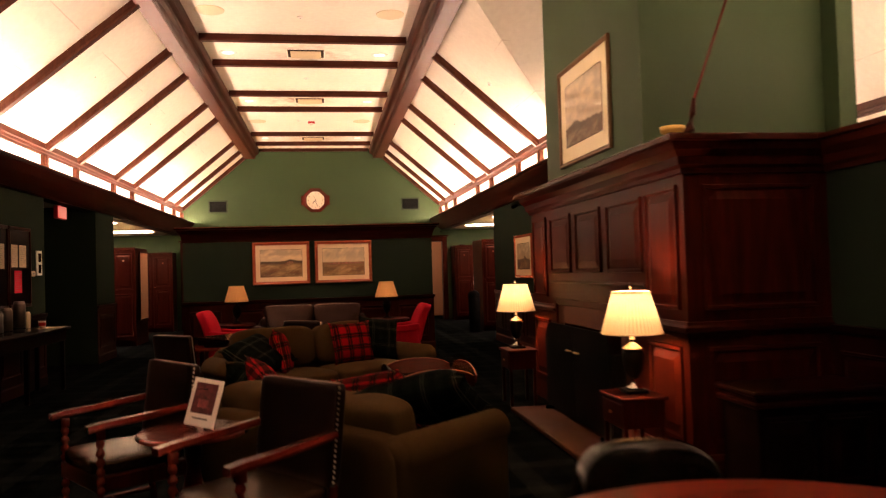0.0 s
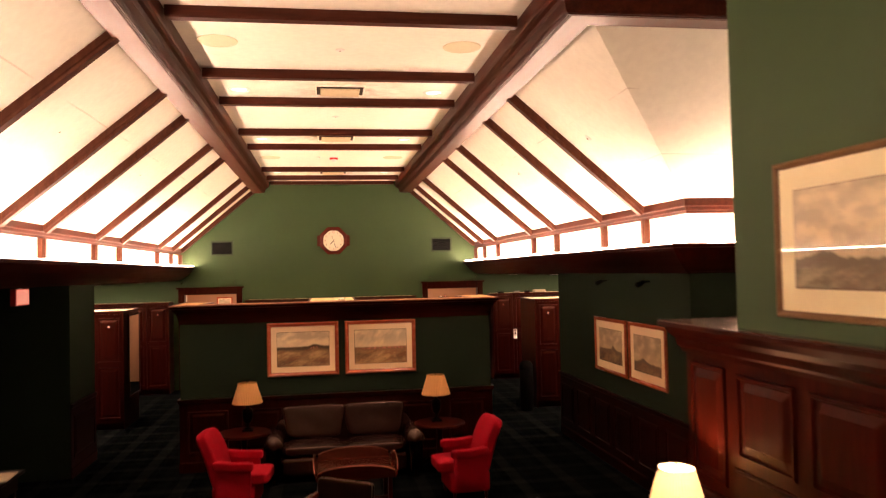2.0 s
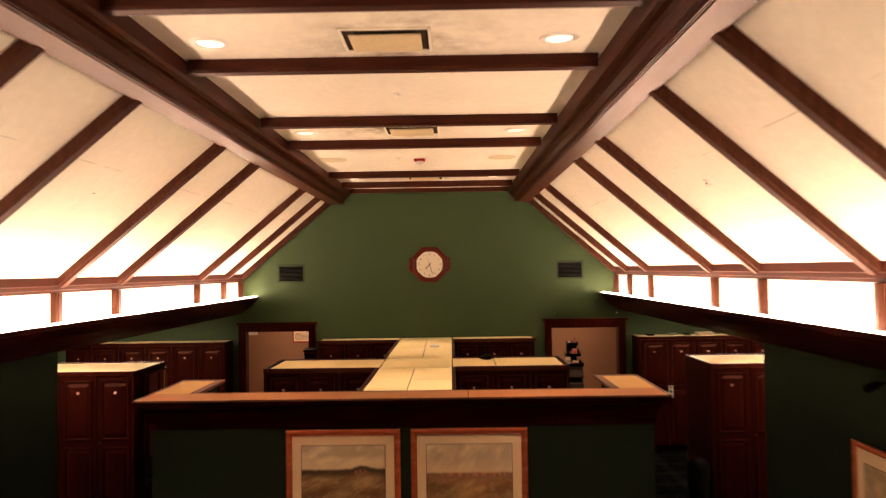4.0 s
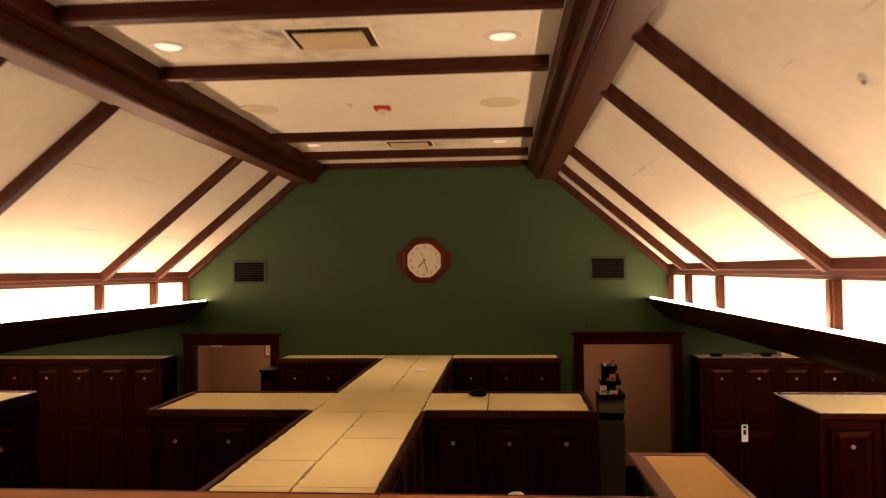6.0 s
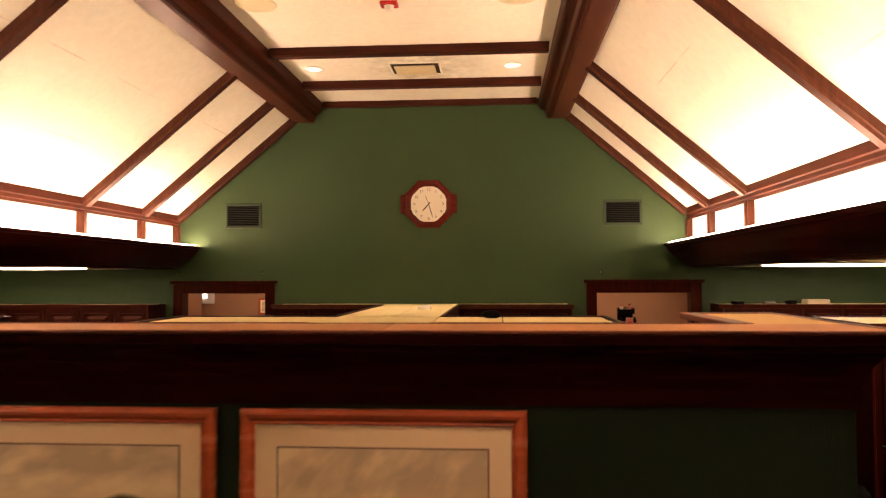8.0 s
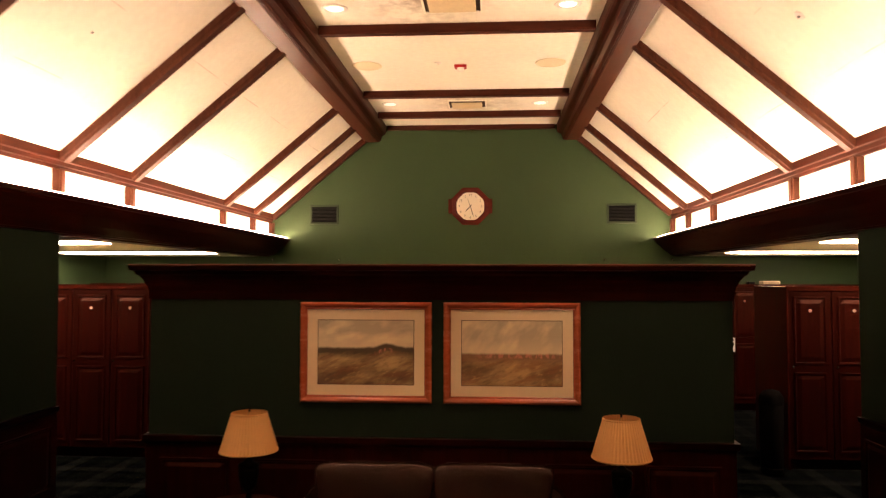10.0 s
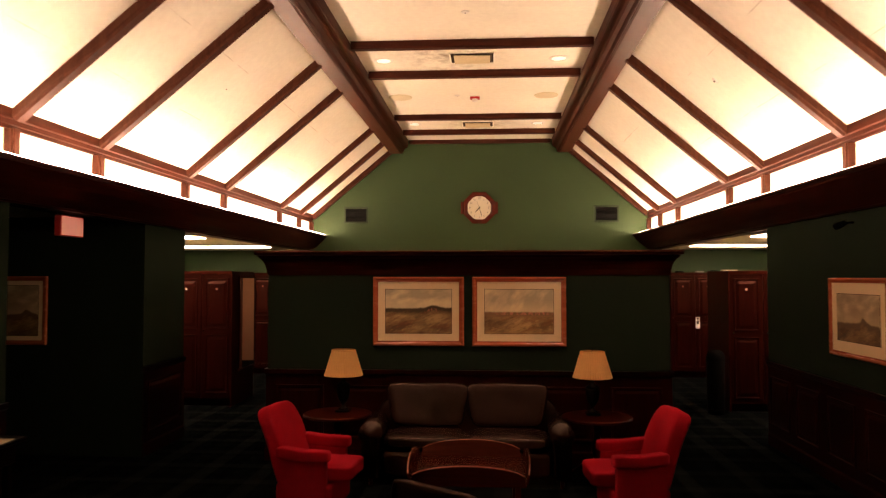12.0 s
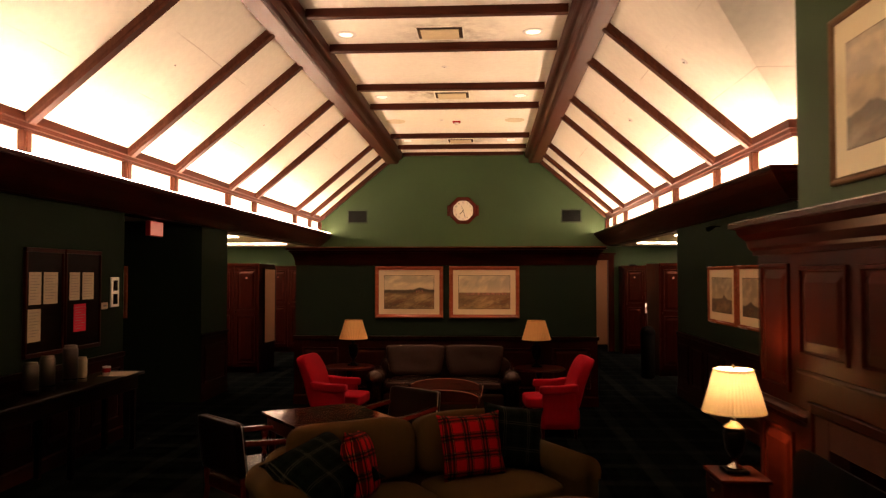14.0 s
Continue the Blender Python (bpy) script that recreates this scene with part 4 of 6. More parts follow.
for a, b, c, d in ((1.785, 1.86, 0.02, 0.76), (2.175, 2.205, -0.35, 0.76), (-1.86, -1.785, 0.02, 0.76), (-2.205, -2.175, -0.35, 0.76), (1.785, 2.205, 0.76, 0.82), (-2.205, -1.785, 0.76, 0.82), (-1.785, 1.785, 0.012, 0.028)):
    part("edging", box(a, b, c, d, -0.01, 0.015, 0.003), M_RIM, t)
part("nosing", box(-2.205, 2.205, -0.364, -0.35, 0.003, 0.014, 0.003), M_RIM, t, "thin reddish front edge")

# small things left on the tops
bm = cushion(0.16, 0.10, 0.07, wrinkle=0.02)
tagged(mesh_ob("shoe_bag", bm, M_BLACK, True), "crumpled black cloth bag on the locker top", "bag").matrix_world = pose(0.87, 15.0, LH + 0.045, 0, 0, 30)
bm = cushion(0.15, 0.10, 0.05, wrinkle=0.04, n=5, seed=4)
tagged(mesh_ob("paper_scrap", bm, M_WHITE), "crumpled white paper on the locker top", "paper").matrix_world = pose(0.12, 16.75, LH + 0.03)
# Unseen shelf, added to hold the scrap at a height fitting the camera's view.
t = thing("wall_shelf", pose(1.14, 11.25, 2.07), "small added shelf that holds the scrap where the camera's view needs it", "shelf")
part("board", box(-0.18, 0.18, 0.0, 0.42, -0.02, 0.0, 0.004), M_WOOD_DIMX, t)
for x in (-0.14, 0.14):
    part("bracket", prism([(0.0, -0.02), (0.34, -0.02), (0.0, -0.24)], x - 0.012, x + 0.012, "x"), M_WOOD_DIM, t)
bm = cushion(0.07, 0.035, 0.05, wrinkle=0.05, n=5, seed=9)
tagged(mesh_ob("paper_scrap", bm, M_WHITE), "crumpled white paper on the small shelf", "paper").matrix_world = pose(1.16, 11.58, 2.096)
for i, (x, y, w, d, h, mt, lb) in enumerate(((4.9, 18.2, 0.28, 0.18, 0.06, M_PAPER, "flat cardboard box on the locker top"), (4.6, 18.2, 0.12, 0.08, 0.05, M_BLACK, "small black case on the locker top"), (4.35, 18.25, 0.16, 0.06, 0.04, M_GREY, "grey tool on the locker top"), (3.95, 18.2, 0.14, 0.10, 0.04, M_BLACK, "small dark pouch on the locker top"))):
    tagged(mesh_ob("box" if mt is M_PAPER else "pouch", box(-w / 2, w / 2, -d / 2, d / 2, 0, h, 0.01), mt), lb, "box").matrix_world = pose(x, y, LH + 0.013, 0, 0, 8 * i)

# door tag hanging on a locker
t = thing("door_tag", pose(4.22, 17.945, 1.03), "white paper tag hanging on a locker knob", "tag")
part("card", box(-0.04, 0.04, -0.004, 0.0, -0.10, 0.12, 0.001), M_WHITE, t)
part("mark", box(-0.018, 0.018, -0.006, -0.004, -0.01, 0.05), M_BLACK, t, "dark printed block")
part("hole", box(-0.02, 0.02, -0.006, -0.004, 0.075, 0.105, 0.002), M_BLACK, t)


# ---- fireplace ----
FX = 2.46
fp = thing("fireplace", pose(0, 0, 0), "large dark mahogany panelled fireplace with a stone surround", "fireplace")
OY0, OY1, OZ = 3.60, 4.97, 0.865
part("pier", box(FX, 3.95, 2.55, OY0, 0, 2.0), M_WOOD_LIT, fp)
part("pier", box(FX, 3.95, OY1, 6.02, 0, 2.0), M_WOOD_LIT, fp)
part("overmantel", box(FX, 3.95, OY0, OY1, OZ + 0.02, 2.0), M_WOOD_LIT, fp)
part("back", box(FX + 0.6, 3.95, OY0, OY1, 0, OZ + 0.02), M_WOOD_LIT, fp)
part("firebox", box(FX + 0.55, FX + 0.59, OY0, OY1, 0.0, OZ, 0.0), M_BRICK, fp)
bm = box(FX - 0.012, FX + 0.10, OY0 - 0.17, OY0 + 0.005, 0, OZ + 0.14, 0.004)
box(FX - 0.012, FX + 0.10, OY1 - 0.005, OY1 + 0.17, 0, OZ + 0.14, 0.004, bm)
box(FX - 0.012, FX + 0.10, OY0 + 0.005, OY1 - 0.005, OZ - 0.03, OZ + 0.14, 0.004, bm)
part("surround", bm, M_SURROUND, fp, "brown stone surround")
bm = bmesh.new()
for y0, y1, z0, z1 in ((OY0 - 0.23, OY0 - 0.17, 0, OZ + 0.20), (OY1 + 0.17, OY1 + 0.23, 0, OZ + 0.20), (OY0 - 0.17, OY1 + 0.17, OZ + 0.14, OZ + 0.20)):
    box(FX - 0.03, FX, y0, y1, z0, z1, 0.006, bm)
part("architrave", bm, M_WOOD_LIT, fp)
loop = [(3.9, 6.02), (FX, 6.02), (FX, 2.55), (3.44, 2.55)]
part("mantel_shelf", sweep(MANTEL, loop), M_WOODY, fp)
part("mantel_top", box(2.31, 3.95, 2.40, 6.17, 2.15, 2.162, 0.003), M_MANTEL, fp, "polished mantel board")
part("rail", sweep([(0, 0.90), (0.012, 0.90), (0.02, 0.93), (0.035, 0.94), (0.035, 0.965), (0.018, 0.98), (0.012, 1.0), (0, 1.0)], [(FX, 3.36), (FX, 2.55), (3.44, 2.55)]), M_WOODY, fp)
part("rail", sweep([(0, 0.90), (0.012, 0.90), (0.02, 0.93), (0.035, 0.94), (0.035, 0.965), (0.018, 0.98), (0.012, 1.0), (0, 1.0)], [(3.9, 6.02), (FX, 6.02), (FX, 5.21)]), M_WOODY, fp)
part("frieze", sweep([(0, 1.205), (0.008, 1.205), (0.012, 1.22), (0.008, 1.235), (0, 1.235)], [(FX, 5.38), (FX, 3.16)]), M_WOODY, fp)
part("plinth", sweep([(0, 0), (0.03, 0), (0.03, 0.14), (0.015, 0.17), (0, 0.17)], [(FX, 3.36), (FX, 2.55), (3.44, 2.55)]), M_WOODY, fp)


def panel(u0, u1, z0, z1):
    """A raised field in a moulded frame, in the x-z plane facing -y."""
    depth, us, zs = raised(u0, u1, z0, z1, 0.03, 0.055, 0.018)
    return relief(us, zs, depth, 0.004)


WESTFACE = Matrix(((0, 1, 0, FX - 0.001), (-1, 0, 0, 0), (0, 0, 1, 0), (0, 0, 0, 1)))
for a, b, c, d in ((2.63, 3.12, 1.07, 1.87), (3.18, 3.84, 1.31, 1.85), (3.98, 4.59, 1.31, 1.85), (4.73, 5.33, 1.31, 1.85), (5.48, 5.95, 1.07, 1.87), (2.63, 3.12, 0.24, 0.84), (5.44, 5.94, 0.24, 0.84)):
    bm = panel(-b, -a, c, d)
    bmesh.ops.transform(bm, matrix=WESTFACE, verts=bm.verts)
    part("panel", bm, M_WOOD_LIT, fp)
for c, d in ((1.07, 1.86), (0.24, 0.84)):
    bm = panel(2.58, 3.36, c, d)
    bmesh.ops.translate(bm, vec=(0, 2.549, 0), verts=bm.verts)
    part("panel", bm, M_WOOD_LIT, fp)
bm = box(1.95, FX + 0.55, 3.25, 5.15, 0.0, 0.045, 0.008)
tagged(mesh_ob("hearth", bm, M_STONE), "brown stone hearth slab in front of the fireplace", "hearth", "", "structure")

# chimney breast above the mantel
bm = box(2.42, 3.92, 3.02, 5.24, 2.162, ZC)
box(3.81, 3.94, 2.86, 3.02, 2.162, ZC, bm=bm)
setting("chimney_breast", bm, M_GREEN, "dark green painted chimney breast", "wall")

# fire screen standing close before the opening
t = thing("fire_screen", pose(2.30, 4.27, 0.045), "black metal fire screen with small handles on the hearth", "fire screen")
for y0, y1 in ((-0.80, -0.003), (0.003, 0.80)):
    s = 1 if y0 >= 0 else -1
    arc = [(s * (0.62 + 0.18 * math.sin(a)), 0.66 + 0.15 * math.cos(a)) for a in np.linspace(0, math.pi / 2, 7)]
    prof = [(s * 0.003, 0.03), (s * 0.003, 0.81)] + arc + [(s * 0.80, 0.03)]
    leaf = part("panel", prism(prof, -0.008, 0.008, "x"), M_BLACK, t)
    part("handle", tube([(-0.008, s * 0.06, 0.60), (-0.035, s * 0.07, 0.60), (-0.035, s * 0.13, 0.60), (-0.008, s * 0.14, 0.60)], 0.007), M_BRASS, leaf, "small brass handle")
    part("wing", box(0.0, 0.12, min(s * 0.80, s * 0.812), max(s * 0.80, s * 0.812), 0.03, 0.66, 0.003), M_BLACK, t)
for y in (-0.7, 0.7):
    part("foot", box(-0.06, 0.09, y - 0.012, y + 0.012, 0, 0.035, 0.006), M_BLACK, t)

# bench box beside the fireplace
t = thing("bench", pose(3.02, 2.28, 0), "dark wooden bench with a moulded top beside the fireplace", "bench")
part("top", box(-0.43, 0.40, -0.22, 0.23, 0.598, 0.63, 0.01), M_WOOD_DIMX, t)
part("moulding", sweep([(0, 0.535), (0.03, 0.535), (0.04, 0.545), (0.04, 0.56), (0.02, 0.57), (0.018, 0.598), (0, 0.598)], [(-0.39, 0.20), (-0.39, -0.18), (0.36, -0.18), (0.36, 0.20)]), M_WOOD_DIMX, t)
part("body", box(-0.39, 0.36, -0.18, 0.20, 0.0, 0.598, 0.004), M_BLACKWOOD, t)
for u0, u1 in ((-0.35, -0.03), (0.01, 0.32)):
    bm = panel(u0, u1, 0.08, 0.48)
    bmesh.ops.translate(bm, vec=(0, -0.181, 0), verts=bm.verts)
    part("panel", bm, M_BLACKWOOD, t)

# brass bowl and old golf club on the mantel
t = thing("bowl", pose(2.44, 2.62, 2.162), "small yellow glazed bowl on the mantel shelf", "bowl")
part("vessel", lathe([(0, 0), (0.04, 0), (0.045, 0.01), (0.075, 0.045), (0.08, 0.075), (0.072, 0.075), (0.066, 0.048), (0, 0.018)], 24), M_GILT, t, smooth=True)
t = thing("golf_club", pose(2.52, 2.60, 2.162), "old wooden golf club propped up on the mantel", "golf club")
part("head", tube([(-0.06, 0, 0.03), (-0.02, 0, 0.035), (0.03, 0.01, 0.06), (0.06, 0.02, 0.16), (0.075, 0.025, 0.26)], [0.018, 0.034, 0.036, 0.022, 0.010], 10), M_WOOD, t, smooth=True)
part("shaft", tube([(0.075, 0.025, 0.25), (0.26, 0.10, 0.65), (0.46, 0.20, 1.05)], 0.009, 8), M_FRAME, t, smooth=True)


# ---- pictures, clock and fittings on the walls ----
def picture(m, w, h, art, label, fw=0.04, mount=0.09, frame_mat=None, line=True, group="", card=None):
    """A framed picture facing -y, centred on the origin, back at y = 0."""
    t = thing("picture", m, label, "picture", group)
    prof = [(0, 0), (0.0, -0.016), (fw * 0.10, -0.021), (fw * 0.22, -0.017), (fw * 0.45, -0.026), (fw * 0.70, -0.030), (fw * 0.92, -0.026), (fw, -0.018), (fw, 0)]
    bm = bmesh.new()
    rings = []
    for sx, sz in ((-1, -1), (1, -1), (1, 1), (-1, 1)):
        rings.append([bm.verts.new((sx * (w / 2 - fw + d), y, sz * (h / 2 - fw + d))) for d, y in prof])
    for k in range(4):
        q, r = rings[k], rings[(k + 1) % 4]
        for j in range(len(prof)):
            bm.faces.new((q[j], q[(j + 1) % len(prof)], r[(j + 1) % len(prof)], r[j]))
    bmesh.ops.recalc_face_normals(bm, faces=bm.faces[:])
    part("frame", bm, frame_mat or M_PICFRAME, t)
    a, b = w / 2 - fw, h / 2 - fw
    part("mount", box(-a, a, -0.010, -0.002, -b, b), card or M_MAT, t, "cream mount")
    a, b = a - mount, b - mount
    if line:
        part("slip", box(-a - 0.004, a + 0.004, -0.0115, -0.010, -b - 0.004, b + 0.004), M_FRAME, t)
    part("image", box(-a, a, -0.013, -0.0115, -b, b), art, t, "painted landscape")
    return t


PY = 11.05
picture(pose(-0.489, PY, 1.556), 0.948, 0.715, M_ART_A, "framed painting of grassy dunes with a cream mount", 0.052, 0.078, group="partition paintings")
picture(pose(0.551, PY, 1.556), 0.964, 0.715, M_ART_B, "framed painting of a links course with a cream mount", 0.052, 0.078, group="partition paintings")
picture(pose(W, 10.02, 1.548, 0, 0, -90), 1.05, 0.71, M_ART_C, "framed windmill print in a cherry wood frame", 0.045, 0.1, group="side wall prints")
picture(pose(W, 8.905, 1.548, 0, 0, -90), 1.01, 0.71, M_ART_E, "framed village print in a cherry wood frame", 0.045, 0.1, group="side wall prints")
picture(pose(2.42, 4.165, 2.70, 0, 0, -90), 1.22, 0.88, M_ART_D, "large grey engraving in a dark gilt frame behind glass", 0.04, 0.13, M_DARKGILT, card=M_IVORY)
picture(pose(-4.85, 11.10, 1.55), 0.66, 0.74, M_ART_C, "framed picture hanging in the dark corridor", 0.05, 0.05)
t = thing("photo_frame", pose(-W, 8.61, 1.61, 0, 0, 90), "narrow white frame with two dark photographs", "photo frame")
part("frame", box(-0.085, 0.085, -0.018, 0, -0.16, 0.16, 0.005), M_WHITE, t)
for z in (-0.075, 0.07):
    part("photo", box(-0.045, 0.045, -0.021, -0.018, z - 0.055, z + 0.055), M_BROWN, t, "small dark photograph")
t = thing("thermostat", pose(-W, 8.38, 1.47, 0, 0, 90), "small grey thermostat on the green wall", "thermostat")
part("case", box(-0.065, 0.065, -0.025, 0, -0.035, 0.035, 0.006), M_PAPER, t)
part("dial", box(-0.03, 0.03, -0.028, -0.025, -0.008, 0.014), M_GREY, t)

t = thing("wall_clock", pose(0.03, Y1 - 0.002, 3.322), "octagonal wooden wall clock on the green gable wall", "clock")
bm = bmesh.new()
rings = []
R = 0.345
for k in range(8):
    a = math.radians(22.5 + 45 * k)
    rings.append([bm.verts.new((r * math.cos(a), y, r * math.sin(a))) for r, y in ((0.255, 0), (0.255, -0.05), (0.275, -0.065), (0.315, -0.06), (R, -0.045), (R, 0))])
for k in range(8):
    q, r = rings[k], rings[(k + 1) % 8]
    for j in range(6):
        bm.faces.new((q[j], q[(j + 1) % 6], r[(j + 1) % 6], r[j]))
bmesh.ops.recalc_face_normals(bm, faces=bm.faces[:])
part("case", bm, M_FRAME, t)
for sx in (-1, 1):
    part("side_ear", box(sx * 0.345 - 0.03, sx * 0.345 + 0.03, -0.058, 0.0, -0.125, 0.125, 0.008), M_FRAME, t)
bm = lathe([(0, 0.03), (0.25, 0.03), (0.25, 0.0), (0, 0.0)], 40)
bmesh.ops.transform(bm, matrix=pose(0, 0, 0, 90), verts=bm.verts)
face = part("face", bm, M_FACE, t, "ivory clock face")
bm = lathe([(0.244, 0.03), (0.252, 0.045), (0.258, 0.045), (0.258, 0.03)], 40)
bmesh.ops.transform(bm, matrix=pose(0, 0, 0, 90), verts=bm.verts)
part("bezel", bm, M_BLACK, t)
for k in range(1, 13):
    a = math.radians(90 - 30 * k)
    bm = text_mesh(str(k), 0.054)
    bmesh.ops.transform(bm, matrix=pose(0.192 * math.cos(a), -0.032, 0.192 * math.sin(a), 90), verts=bm.verts)
    part("numeral", bm, M_GREY, face)


def pointer_bar(angle, length, width, y):
    bm = bmesh.new()
    pts = [(-width / 2, -0.03), (width / 2, -0.03), (width * 0.7, length * 0.7), (0, length), (-width * 0.7, length * 0.7)]
    prism(pts, y - 0.002, y, "y", bm)
    bmesh.ops.transform(bm, matrix=pose(0, 0, 0, 0, angle, 0), verts=bm.verts)
    return bm


part("pointer", pointer_bar(222, 0.13, 0.011, -0.036), M_BLACK, t, "short black pointer")
part("pointer", pointer_bar(163, 0.20, 0.008, -0.040), M_BLACK, t, "long black pointer")
part("second_pointer", pointer_bar(340, 0.14, 0.004, -0.044), M_BLACK, t)

for x in (-2.50, 2.583):
    t = thing("wall_vent", pose(x, Y1 - 0.002, 3.19), "dark green louvred air vent on the gable wall", "vent", "gable vents")
    # Black sheet in place of an open duct; its darkness is painted.
    part("backing", box(-0.22, 0.22, -0.006, 0, -0.15, 0.15), M_DARK, t)
    bm = bmesh.new()
    for a, b, c, d in ((-0.25, 0.25, 0.135, 0.17), (-0.25, 0.25, -0.17, -0.135), (-0.25, -0.215, -0.135, 0.135), (0.215, 0.25, -0.135, 0.135)):
        box(a, b, -0.018, 0, c, d, 0.004, bm)
    part("frame", bm, M_VENT, t)
    for k in range(11):
        bm = box(-0.215, 0.215, -0.009, 0.009, -0.0015, 0.0015)
        bmesh.ops.transform(bm, matrix=pose(0, -0.010, -0.12 + 0.024 * k, 38), verts=bm.verts)
        part("slat", bm, M_SLAT, t)

# ceiling fittings
for x, y in ((-1.12, 9.64), (1.15, 9.66), (-1.12, 12.83), (1.14, 12.85), (-1.13, 16.83), (1.12, 16.86)):
    t = thing("downlight", pose(x, y, ZC), "round recessed downlight, lit and shining down", "downlight", "downlights")
    part("rim", lathe([(0.085, -0.004), (0.09, -0.012), (0.125, -0.006), (0.13, 0)], 24), M_WHITE, t)
    part("lens", lathe([(0, -0.003), (0.087, -0.003), (0.087, 0)], 24), M_CANOFF, t)
    beam = bpy.data.lights.new("downlight_beam", "SPOT")
    beam.energy, beam.color, beam.spot_size, beam.spot_blend, beam.shadow_soft_size = DOWN, WARM, radians(68), 0.5, 0.08
    new("downlight_beam", beam).matrix_world = pose(x, y, ZC - 0.02)
for x, y in ((-1.12, 7.81), (1.16, 7.82), (-1.14, 14.80), (1.12, 14.79)):
    t = thing("ceiling_speaker", pose(x, y, ZC), "round yellowed ceiling loudspeaker", "loudspeaker", "ceiling speakers")
    part("grille", lathe([(0, -0.014), (0.11, -0.012), (0.165, -0.006)], 28), M_SPEAKER, t)
    part("rim", lathe([(0.165, -0.008), (0.18, -0.008), (0.185, 0.0)], 28), M_SPEAKER, t)
for y in (9.62, 12.75, 16.88):
    t = thing("ceiling_diffuser", pose(0.03, y, ZC), "square cream air diffuser with a dark gap", "air diffuser", "air diffusers")
    part("throat", box(-0.27, 0.27, -0.22, 0.22, -0.004, 0.0), M_GAP_SHADE, t)
    part("plate", box(-0.228, 0.228, -0.172, 0.172, -0.034, -0.022, 0.004), M_DIFFUSER, t)
    for x in (-0.2, 0.2):
        part("hanger", box(x - 0.004, x + 0.004, -0.15, 0.15, -0.022, -0.004), M_GREY, t)
    bm = bmesh.new()
    for a, b, c, d in ((-0.29, 0.29, -0.24, -0.22), (-0.29, 0.29, 0.22, 0.24), (-0.29, -0.27, -0.22, 0.22), (0.27, 0.29, -0.22, 0.22)):
        box(a, b, c, d, -0.016, 0.0, 0.003, bm)
    part("frame", bm, M_CREAM, t)
t = thing("fire_alarm", pose(0.02, 14.86, ZC), "red and white ceiling fire alarm strobe", "fire alarm")
part("base", box(-0.075, 0.075, -0.06, 0.06, -0.03, 0, 0.006), M_REDPLASTIC, t)
part("lens", lathe([(0, -0.075), (0.03, -0.07), (0.045, -0.03), (0, -0.03)], 16), M_WHITE, t)
for x, y in ((0.0, 8.0), (0.0, 11.1), (-0.25, 14.72)):
    t = thing("sprinkler", pose(x, y, ZC), "small white concealed sprinkler plate", "sprinkler", "sprinklers")
    part("plate", lathe([(0, -0.01), (0.04, -0.008), (0.045, 0)], 16), M_WHITE, t)
    part("stem", lathe([(0, -0.02), (0.008, -0.018), (0.008, -0.01)], 8), M_SILVER, t)
for s, y in ((-1, 8.0), (-1, 11.0), (1, 11.0), (1, 8.2)):
    t = thing("slope_sensor", Matrix.Translation((s * 2.55, y, 3.915)) @ Euler((0, s * radians(40), 0)).to_matrix().to_4x4(), "small cream sensor on the sloping ceiling", "sensor", "slope sensors")
    part("plate", lathe([(0, -0.012), (0.035, -0.010), (0.04, 0)], 14), M_WHITE, t)
    part("tip", lathe([(0, -0.022), (0.01, -0.02), (0.01, -0.012)], 8), M_GREY, t)


def spot(m, label, group, head=None):
    t = thing("spotlight", m, label, "spotlight", group)
    part("bracket", tube([(0, 0, 0), (0, -0.05, 0.0), (0, -0.08, -0.01)], 0.009), M_BLACK, t)
    bm = lathe([(0, 0), (0.022, 0.0), (0.03, 0.05), (0.032, 0.10), (0.024, 0.10), (0.02, 0.06), (0, 0.05)], 16)
    bmesh.ops.transform(bm, matrix=pose(0, -0.07, 0.0, 115), verts=bm.verts)
    part("lamp_head", bm, head or M_BLACK, t)
    return t


for y in (8.80, 10.08):
    spot(pose(W, y, 2.39, 0, 0, -90), "small black unlit picture spotlight on the wall", "picture spots")
for x in (-2.22, 2.28, -3.38, 3.40):
    t = spot(pose(x, Y1, 2.43), "tiny chrome swivel spot above the doorway", "door spots", M_SILVER)
    t.scale = (0.5, 0.5, 0.5)

# exit sign
t = thing("exit_sign", pose(-3.60, 9.91, 2.48), "red exit sign hanging at the corridor opening", "exit sign")
part("box", box(-0.03, 0.03, -0.19, 0.19, -0.20, -0.01, 0.006), M_REDPLASTIC, t)
part("face", box(0.03, 0.034, -0.175, 0.175, -0.19, -0.02), M_EXIT, t)
part("stem", box(-0.01, 0.01, -0.03, 0.03, -0.01, 0.08), M_WHITE, t)


# ---- upholstered seats ----
def legs4(t, w, d, h, y0, mat, r=0.022):
    for x in (-w / 2, w / 2):
        for y in (y0, y0 + d):
            part("leg", lathe([(0, 0), (r * 0.7, 0), (r * 0.75, h * 0.3), (r, h * 0.8), (r * 1.1, h), (0, h)], 10, at=(x, y, 0)), mat, t)


